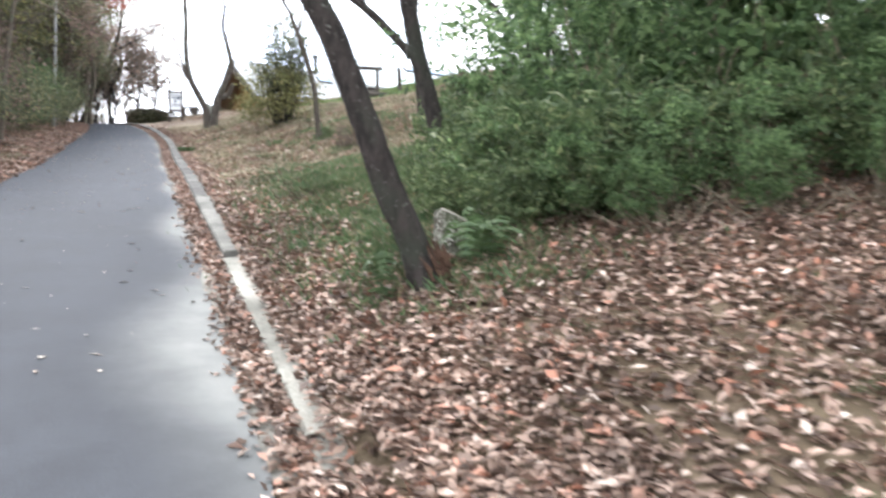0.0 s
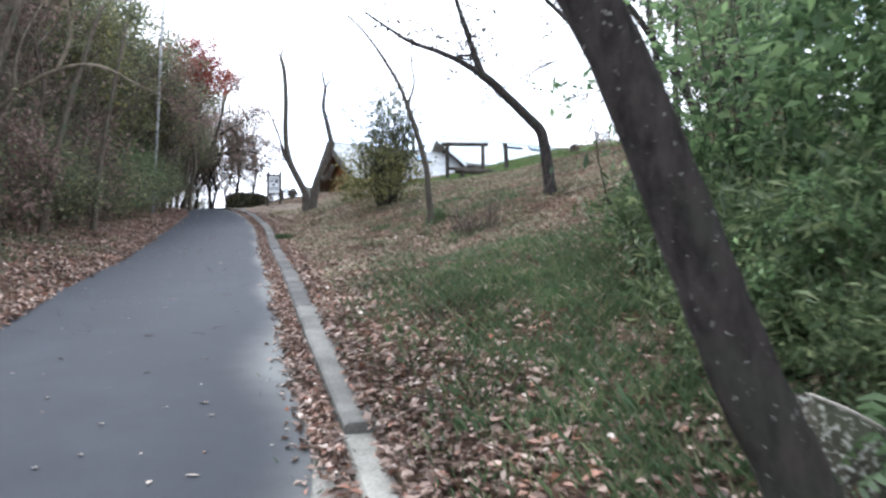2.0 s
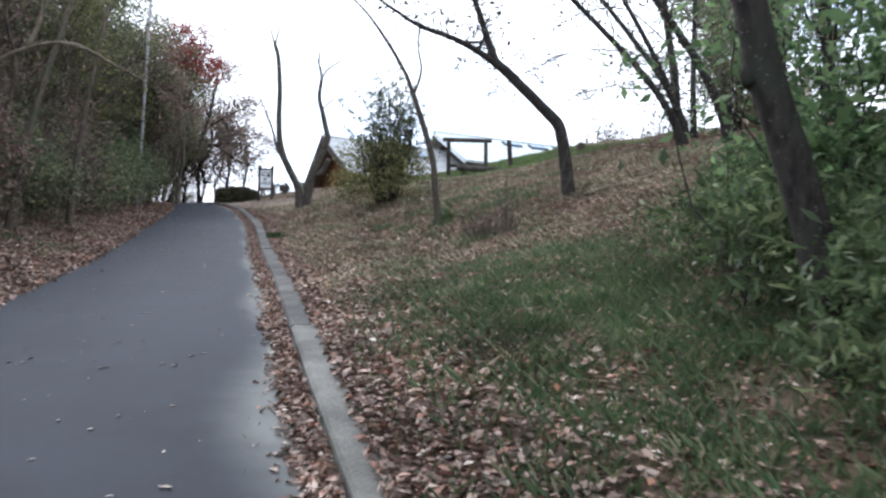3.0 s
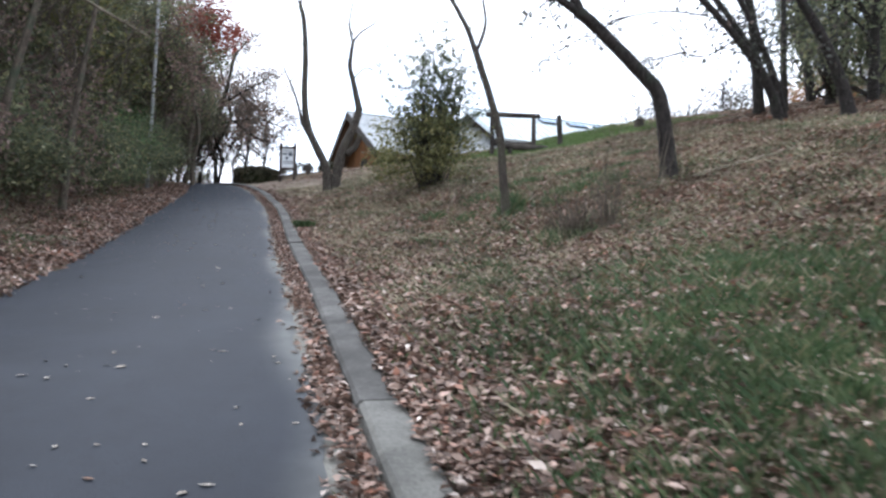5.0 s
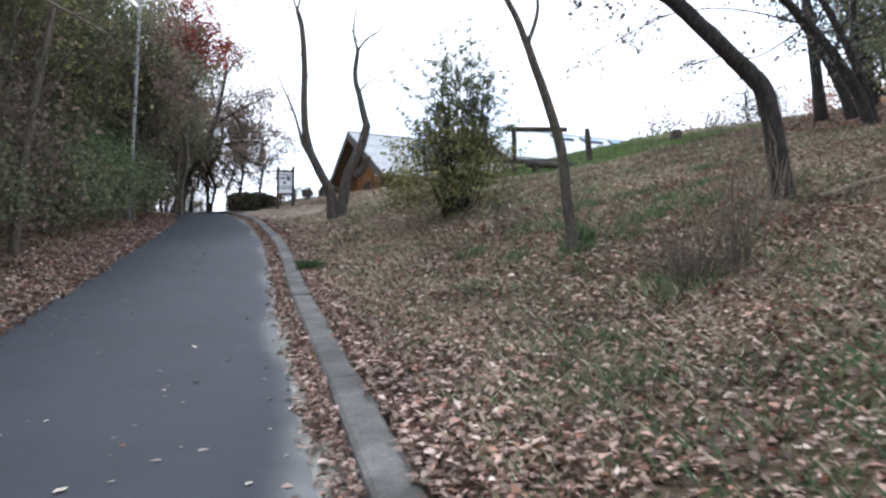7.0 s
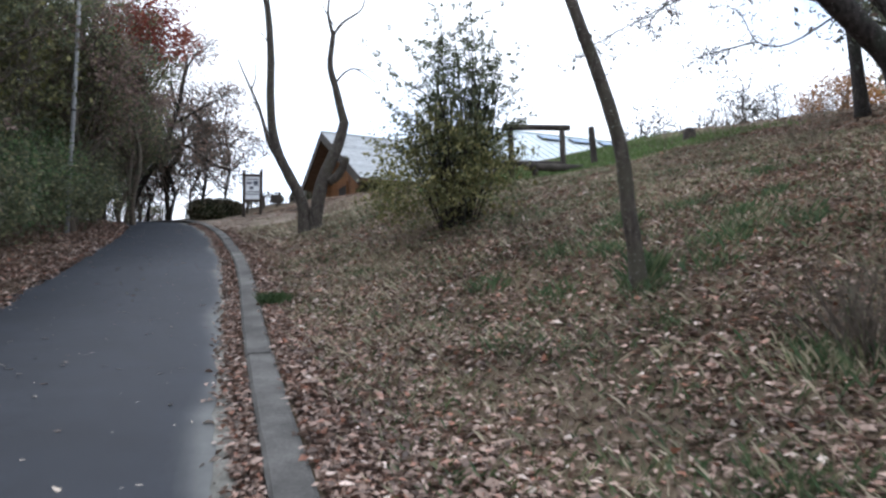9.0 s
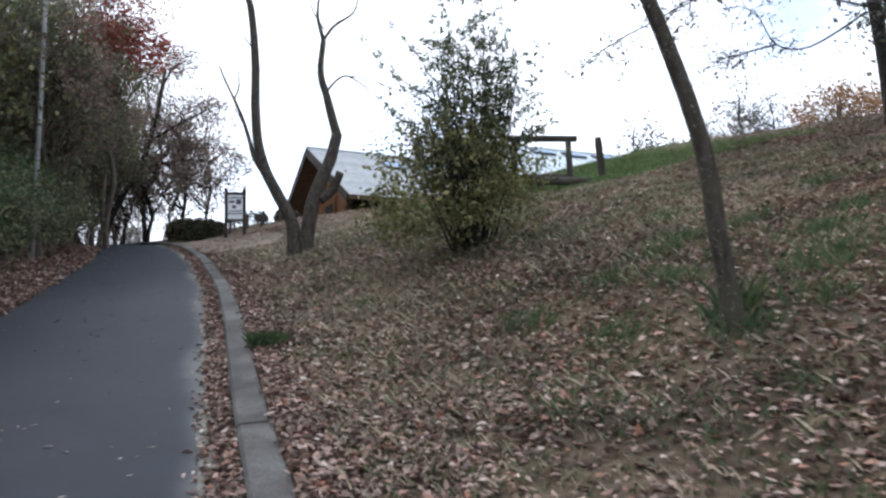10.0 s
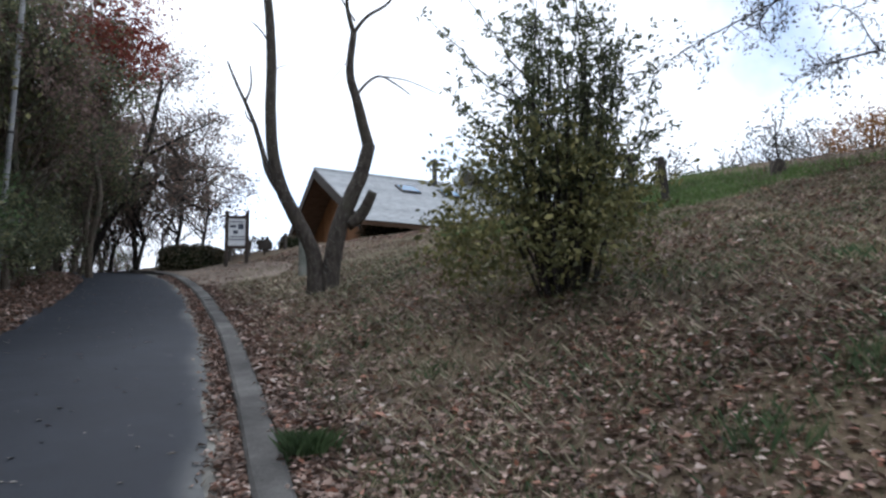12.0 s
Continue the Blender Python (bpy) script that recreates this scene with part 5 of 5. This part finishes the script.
# ---- stump, fern and tufts ----
def cut_stump():
    x, y = 1.62, 5.06
    g = on_land(x, y)
    rnd = random.Random(81)
    ob = tagged(new("tree_stump"), "old lichen-covered stump with a slanting cut top", "stump")
    n, s = 26, Shape()
    rings = []
    for j, (h, r) in enumerate([(-0.15, 0.22), (0.0, 0.185), (0.09, 0.17), (0.16, 0.16)]):
        ring = []
        for i in range(n):
            a = 2 * math.pi * i / n
            rr = r * (1 + 0.12 * math.sin(3 * a + 1) + 0.05 * math.sin(7 * a) + rnd.uniform(-0.03, 0.03))
            hh = h + (0.11 * math.cos(a - 3.35) if j == 3 else 0)
            ring.append((x + rr * math.cos(a), y + rr * math.sin(a), g + hh))
        rings.append(ring)
    s.v = [p for r in rings for p in r]
    for j in range(3):
        for i in range(n):
            s.f.append((j * n + i, j * n + (i + 1) % n, (j + 1) * n + (i + 1) % n, (j + 1) * n + i))
    s.v.append((x, y, g + 0.14))
    for i in range(n):
        s.f.append((3 * n + i, 3 * n + (i + 1) % n, 4 * n))
    part("stump_wood", s, STUMP, ob)
    rim = Shape()
    top = [Vector(p) for p in rings[3]]
    rim.tube([top[(i + 14) % n] for i in range(11)], [0.003, 0.006] + [0.006] * 8 + [0.003], 5, 0.4, 2)
    part("rim", rim, speckled("pale_cut_wood", (0.3, 0.28, 0.24), (0.2, 0.18, 0.15), (0.38, 0.36, 0.32), 10, 60), ob, "pale splintered rim")


cut_stump()


def fern(x, y, seed, fronds=7, length=0.32):
    rnd = random.Random(seed)
    rng = np.random.default_rng(seed)
    g = on_land(x, y)
    ob = tagged(new("fern"), "green fern with arching fronds among dead leaves", "fern", "ferns")
    cs, quads = Shape(), []
    for i in range(fronds):
        a = 6.28 * i / fronds + rnd.uniform(-0.3, 0.3)
        tip = Vector((x + math.cos(a) * length, y + math.sin(a) * length, g + rnd.uniform(0.05, 0.2)))
        mid = Vector((x + math.cos(a) * length * 0.5, y + math.sin(a) * length * 0.5, g + rnd.uniform(0.18, 0.3)))
        line = smooth_path([(x, y, g), mid, tip], 6)
        cs.tube(line, [0.003] * len(line), 4)
        d = Vector((-math.sin(a), math.cos(a), 0))
        for k, p in enumerate(line[2:]):
            w = 0.075 * (1 - k / len(line)) + 0.012
            f = (line[min(k + 3, len(line) - 1)] - p).normalized() * 0.012
            for sg in (-1, 1):
                q = p + d * sg * w + Vector((0, 0, -0.015))
                quads.append([p - f, p + f, q + f * 0.5, q - f * 0.3])
    tagged(part("stalkwork", cs, GRASS, ob), kind="stuff")
    part("fronds", quads_mesh("fronds", np.array([[tuple(v) for v in q] for q in quads]), FERN), FERN, ob)


for i, (x, y) in enumerate([(1.58, 4.66), (1.74, 4.72), (1.03, 4.6), (3.75, 4.65), (1.72, 4.95)]):
    fern(x, y, 90 + i, 6 if i < 2 else 4, 0.23 if i < 2 else 0.14)


def blade_array(rng, x, y, height, width, lean=0.5):
    n = len(x)
    z = land(x, y)
    base = np.stack([x, y, z - 0.02], 1)
    a = rng.uniform(0, 2 * np.pi, n)
    h = height * rng.uniform(0.5, 1.25, n)
    side = np.stack([np.cos(a), np.sin(a), np.zeros(n)], 1) * width
    bendv = np.stack([np.cos(a + 1.3), np.sin(a + 1.3), np.zeros(n)], 1) * (h * lean * rng.uniform(0.2, 1.3, n))[:, None]
    up = np.stack([np.zeros(n), np.zeros(n), h], 1)
    return np.stack([base - side, base + side, base + up * 0.65 + bendv * 0.45 + side * 0.6, base + up + bendv], 1)


def tuft(x, y, n, radius, height, seed, mat, label, name="grass_tuft"):
    rng = np.random.default_rng(seed)
    px, py = x + rng.normal(0, radius * 0.5, n), y + rng.normal(0, radius * 0.5, n)
    ob = part(name, quads_mesh(name, blade_array(rng, px, py, height, 0.0028, 0.7), mat), mat)
    return tagged(ob, label, "grass", "grass tufts", "stuff")


tuft(-1.64, 19.95, 800, 0.1, 0.15, 101, FERN, "dark green grass tuft hanging over the kerb")
tuft(1.64, 17.45, 150, 0.16, 0.16, 102, GRASS, "green weeds round the foot of the slender tree")
tuft(1.74, 17.5, 90, 0.15, 0.26, 103, GRASS, "broad-bladed green weed at the tree's foot")
tuft(1.8, 15.3, 160, 0.35, 0.15, 105, DRY_GRASS, "dry grass among the stems on the bank")
tuft(1.8, 15.3, 260, 0.35, 0.15, 104, GRASS, "green tuft among dry stems on the bank")
for i, (x, y) in enumerate([(0.4, 10.9), (1.2, 12.2), (0.9, 14.3), (2.6, 14.4), (1.4, 16.4), (0.3, 17.0), (2.3, 18.6), (-0.6, 21.5), (0.6, 13.2), (3.0, 16.2)]):
    tuft(x, y, 110, 0.24, 0.1, 110 + i, GRASS, "small green grass tuft among fallen leaves")


for i, (x, y) in enumerate([(0.78, 2.4), (1.2, 2.95), (2.3, 2.35), (1.08, 2.25), (1.75, 3.4), (2.9, 3.3), (0.95, 3.9), (1.9, 2.0)]):
    tuft(x, y, 34, 0.09, 0.06, 140 + i, FERN, "small green seedlings among fallen leaves", "seedling")
for i, (x, y) in enumerate([(1.55, 17.2), (2.6, 17.9), (3.3, 18.6), (2.4, 19.6), (3.9, 19.0), (1.3, 18.9), (4.6, 20.4), (2.9, 20.8), (1.7, 18.4), (2.2, 17.4), (2.9, 18.0), (3.3, 17.6), (2.0, 19.2), (3.2, 19.7), (1.0, 17.9), (0.6, 18.8)]):
    tuft(x, y, 170, 0.26, 0.13, 160 + i, GRASS, "low olive grass tuft on the leafy bank")


def dry_stems(x, y, seed, n=40, h=0.55, r=0.3, mat=TWIG):
    rnd = random.Random(seed)
    g = on_land(x, y)
    s = Shape()
    for _ in range(n):
        a, d = rnd.uniform(0, 6.28), rnd.uniform(0.05, 1)
        q = (x + math.cos(a) * r * d * 1.5, y + math.sin(a) * r * d * 1.5, g + h * rnd.uniform(0.4, 1.1))
        s.tube(bend((x + math.cos(a) * r * d * 0.5, y + math.sin(a) * r * d * 0.5, g - 0.05), q, 4, 0.25, rnd), [0.005, 0.004, 0.004, 0.003, 0.002], 4)
    tagged(part("dry_plant", s, mat), "clump of dry brown stems on the leafy bank", "dry plant", "dry plants", "stuff")


dry_stems(2.0, 15.3, 121, 95, 0.58, 0.4, WOODTWIG)
dry_stems(2.35, 15.1, 171, 34, 1.0, 0.2, WOODTWIG)
for i, (x, y) in enumerate([(3.5, 4.4), (4.2, 4.2), (5.0, 3.9), (5.7, 3.7), (2.9, 4.6)]):
    dry_stems(x, y, 150 + i, 34, 0.22, 0.45)
dry_stems(3.4, 16.4, 122, 26, 0.9, 0.3)
dry_stems(2.7, 15.9, 123, 24, 0.5)
dry_stems(6.6, 22.0, 124, 30, 0.7, 0.8)
dry_stems(7.6, 26.5, 125, 30, 0.8, 0.8)


for i, (x, y) in enumerate([(8.6, 27.0), (9.4, 25.4), (6.9, 28.0), (10.4, 27.2), (7.4, 23.6), (9.0, 28.6)]):
    dry_stems(x, y, 126 + i, 26, 0.9, 0.7)


def fallen_branch():
    rnd = random.Random(131)
    a, b = (4.05, 16.5), (5.6, 16.3)
    pts = [(a[0] + (b[0] - a[0]) * i / 6, a[1] + (b[1] - a[1]) * i / 6) for i in range(7)]
    s = Shape().tube([(x, y + rnd.gauss(0, 0.02), on_land(x, y) + 0.03) for x, y in pts], [0.03, 0.032, 0.03, 0.028, 0.025, 0.02, 0.012], 7, 0.15)
    tagged(part("fallen_branch", s, TWIG), "fallen dry branch lying on dead leaves", "branch")


fallen_branch()


# ---- fallen leaves and grass ----
def patchy(x, y, k, size):
    return np.array([noise.noise(Vector((a * size, b * size, k))) for a, b in zip(x, y)])


def scatter(rng, n, x0, x1, y0, y1):
    return rng.uniform(x0, x1, n), rng.uniform(y0, y1, n)


def grassiness(x, y):
    """How green the bank is at a place, 0 to 1."""
    d = x - curve(y, KERB_X)
    g = np.exp(-((d - 2.3) / 1.35) ** 2 - ((y - 8.8) / 2.1) ** 2)
    g = np.maximum(g, 0.5 * np.exp(-((d - 2.9) / 0.9) ** 2 - ((y - 11.0) / 1.5) ** 2))
    g = np.maximum(g, 0.8 * np.exp(-((d - 1.2) / 0.65) ** 2 - ((y - 6.0) / 1.5) ** 2))
    return np.clip(1.35 * g, 0, 1)


def leaf_litter():
    rng = np.random.default_rng(201)
    sets = []
    for n, x0, x1, y0, y1, size in [(90000, 0.1, 6.0, -1.0, 7.0, 0.06), (16000, 0.3, 9.0, -9.0, -1.0, 0.08), (14000, 6.0, 14.0, -6.0, 7.0, 0.09), (9000, 9.0, 18.0, 3, 36, 0.1), (90000, -1.2, 6.0, 7.0, 13.0, 0.058), (110000, -2.2, 7.0, 13, 21, 0.058), (60000, -3.6, 9.0, 21, 30, 0.065), (14000, -4.5, 4, 30, 37, 0.065), (20000, 6.0, 13.0, 6, 28, 0.08)]:
        x, y = scatter(rng, n, x0, x1, y0, y1)
        d = x - curve(y, KERB_X) - np.interp(y, [5, 9, 14], [0.19, 0.24, 0.28])
        keep = np.maximum(np.interp(patchy(x, y, 5.0, 0.9), [-0.35, 0.25], [0.45, 1.0]), np.interp(y, [6, 9], [0.85, 0.0])) * np.interp(d, [0.5, 1.6], [1.0, 0.75]) * (1 - 0.55 * grassiness(x, y))
        lawn = np.clip((y - 27.0 - 0.2 * (7 - x)) / 1.5, 0, 1) * (x > 1.8) * np.interp(x, [6.5, 10], [1, 0.4])
        keep = keep * (1 - 0.95 * lawn)
        ok = (d > 0.0) & (rng.random(n) < keep)
        ok |= (y < 3.05) & (d > -0.28) & (d < 0.3)
        ok |= (d > np.interp(y, [4, 9], [-0.14, -0.06])) & (d <= 0) & (y > 3.05) & (rng.random(n) < np.interp(y, [4, 9, 13, 30], [0.9, 0.5, 0.1, 0.05]))
        x, y = x[ok], y[ok]
        z = np.maximum(land(x, y), np.where((d[ok] <= 0.02) & (y > 3.1), rise(y) + 0.092, -99))
        c = np.stack([x, y, z + rng.uniform(0.004, 0.035, len(x))], 1)
        sets.append(leaf_array(rng, c, size, 0.72, 0.52, 0.0, 0.3, 0.1))
    x, y = scatter(rng, 7000, 0.0, 1.6, -0.5, 3.3)
    ok = (x - curve(y, KERB_X) > -0.12)
    x, y = x[ok], y[ok]
    c = np.stack([x, y, np.maximum(land(x, y), rise(y) + 0.01) + rng.uniform(0.004, 0.04, len(x))], 1)
    sets.append(leaf_array(rng, c, 0.06, 0.72, 0.52, 0.0, 0.3, 0.1))
    n = 26000
    y = rng.uniform(3.2, 31, n)
    d = rng.gamma(1.3, 0.22, n)
    x = curve(y, KERB_X) + np.interp(y, [5, 9, 14], [0.18, 0.24, 0.28]) + d
    c = np.stack([x, y, land(x, y) + rng.uniform(0.008, 0.045, n)], 1)
    sets.append(leaf_array(rng, c, 0.06, 0.72, 0.52, 0.0, 0.3, 0.1))
    verts = np.concatenate(sets)
    ob = part("leaf_litter", quads_mesh("leaf_litter", verts, LITTER), LITTER)
    tagged(ob, "brown and tan fallen leaves covering the bank", "leaf litter", kind="stuff")
    # drift between asphalt and kerb
    n = 24000
    y = rng.uniform(2.2, 34, n)
    w = np.abs(rng.normal(0, 0.085, n))
    x = curve(y, KERB_X) + np.interp(y, [9, 14], [-0.01, 0.04]) - w
    ok = (rng.random(n) < np.interp(patchy(x * 0 + 3, y, 2.0, 0.8), [-0.4, 0.3], [0.35, 1.0])) & (w < 0.3)
    x, y, w = x[ok], y[ok], w[ok]
    c = np.stack([x, y, rise(y) + 0.02 + 0.05 * np.exp(-w / 0.06) * rng.random(len(x))], 1)
    ob = part("leaf_drift", quads_mesh("leaf_drift", leaf_array(rng, c, 0.055, 0.7, 0.5, 0, 0.3, 0.14), LITTER), LITTER)
    tagged(ob, "dry leaves drifted against the kerb", "leaf litter", kind="stuff")
    # far verge
    n = 72000
    y = rng.uniform(-9, 37, n)
    w = rng.gamma(1.6, 0.75, n) - 0.12
    x = curve(y, LEFT_X) - w
    ok = (w < 4.5) & (rng.random(n) < np.interp(patchy(x, y, 9.0, 0.7), [-0.4, 0.2], [0.4, 1.0]))
    x, y, w = x[ok], y[ok], w[ok]
    c = np.stack([x, y, np.maximum(land(x, y), rise(y) + 0.012) + rng.uniform(0.004, 0.035, len(x))], 1)
    ob = part("leaf_litter", quads_mesh("leaf_litter", leaf_array(rng, c, 0.068, 0.62, 0.52, 0, 0.3, 0.14), LITTER), LITTER)
    tagged(ob, "reddish fallen leaves along the far verge", "leaf litter", kind="stuff")
    # single leaves on the asphalt
    n = 520
    y = 33 - 29 * rng.random(n) ** 0.9
    u = rng.beta(1.1, 1.0, n)
    a, b = curve(y, LEFT_X), curve(y, KERB_X) - 0.25
    x = a + (b - a) * u
    c = np.stack([x, y, rise(y) + 0.012 + 0.025 * (1 - (2 * u - 1) ** 2) + 0.006], 1)
    ob = part("road_leaves", quads_mesh("road_leaves", leaf_array(rng, c, 0.05, 0.96, 0.45, 0, 0.35, 0.03), ROAD_LEAF), ROAD_LEAF)
    tagged(ob, "single pale leaves scattered on the asphalt", "leaf litter", kind="stuff")


leaf_litter()


def grass_cover():
    rng = np.random.default_rng(301)
    sets = []
    x, y = scatter(rng, 250000, -0.6, 5.0, 4.0, 15.0)
    ok = rng.random(len(x)) < grassiness(x, y) * np.interp(patchy(x, y, 3.0, 2.6), [-0.3, 0.25], [0.22, 0.95])
    sets.append(blade_array(rng, x[ok], y[ok], 0.1, 0.0045, 0.8))
    x, y = scatter(rng, 95000, -2.5, 8.0, 7.0, 28.0)
    d = x - curve(y, KERB_X)
    ok = (d > 0.6) & (rng.random(len(x)) < np.interp(patchy(x, y, 13.0, 0.8), [-0.15, 0.3], [0.14, 1.0]))
    sets.append(blade_array(rng, x[ok], y[ok], 0.085, 0.005, 0.9))
    y = rng.uniform(1, 20, 30000)
    x = curve(y, LEFT_X) - 0.3 - rng.gamma(2.0, 0.8, 30000)
    ok = rng.random(len(x)) < np.interp(patchy(x, y, 17.0, 0.8), [0.0, 0.35], [0.04, 0.9])
    sets.append(blade_array(rng, x[ok], y[ok], 0.09, 0.005, 0.9))
    ob = part("grass", quads_mesh("grass", np.concatenate(sets), GRASS), GRASS)
    tagged(ob, "patchy green grass on the bank", "grass", kind="stuff")
    x, y = scatter(rng, 170000, -3.4, 8.0, 8.0, 34.0)
    d = x - curve(y, KERB_X)
    ok = (d > 0.5) & (rng.random(len(x)) < np.interp(patchy(x, y, 21.0, 0.5), [-0.25, 0.3], [0.25, 0.9]) * np.interp(y, [9, 12, 16, 22, 30], [0.35, 0.7, 0.7, 0.8, 1.0]))
    ob = part("dry_grass", quads_mesh("dry_grass", blade_array(rng, x[ok], y[ok], 0.09, 0.005, 1.2), DRY_GRASS), DRY_GRASS)
    tagged(ob, "thin straw-coloured dry grass among the leaves", "grass", kind="stuff")
    x, y = scatter(rng, 60000, 1.5, 10.0, 26.5, 34.0)
    ok = (y > 27.0 + 0.2 * (7 - x)) & (rng.random(len(x)) < np.clip((y - 26.6 - 0.2 * (7 - x)), 0, 1) * np.interp(x, [6.5, 9.5], [1, 0.15]))
    ob = part("lawn", quads_mesh("lawn", blade_array(rng, x[ok], y[ok], 0.13, 0.01, 0.6), LAWN), LAWN)
    tagged(ob, "bright green grass along the top of the bank", "grass", kind="stuff")


grass_cover()
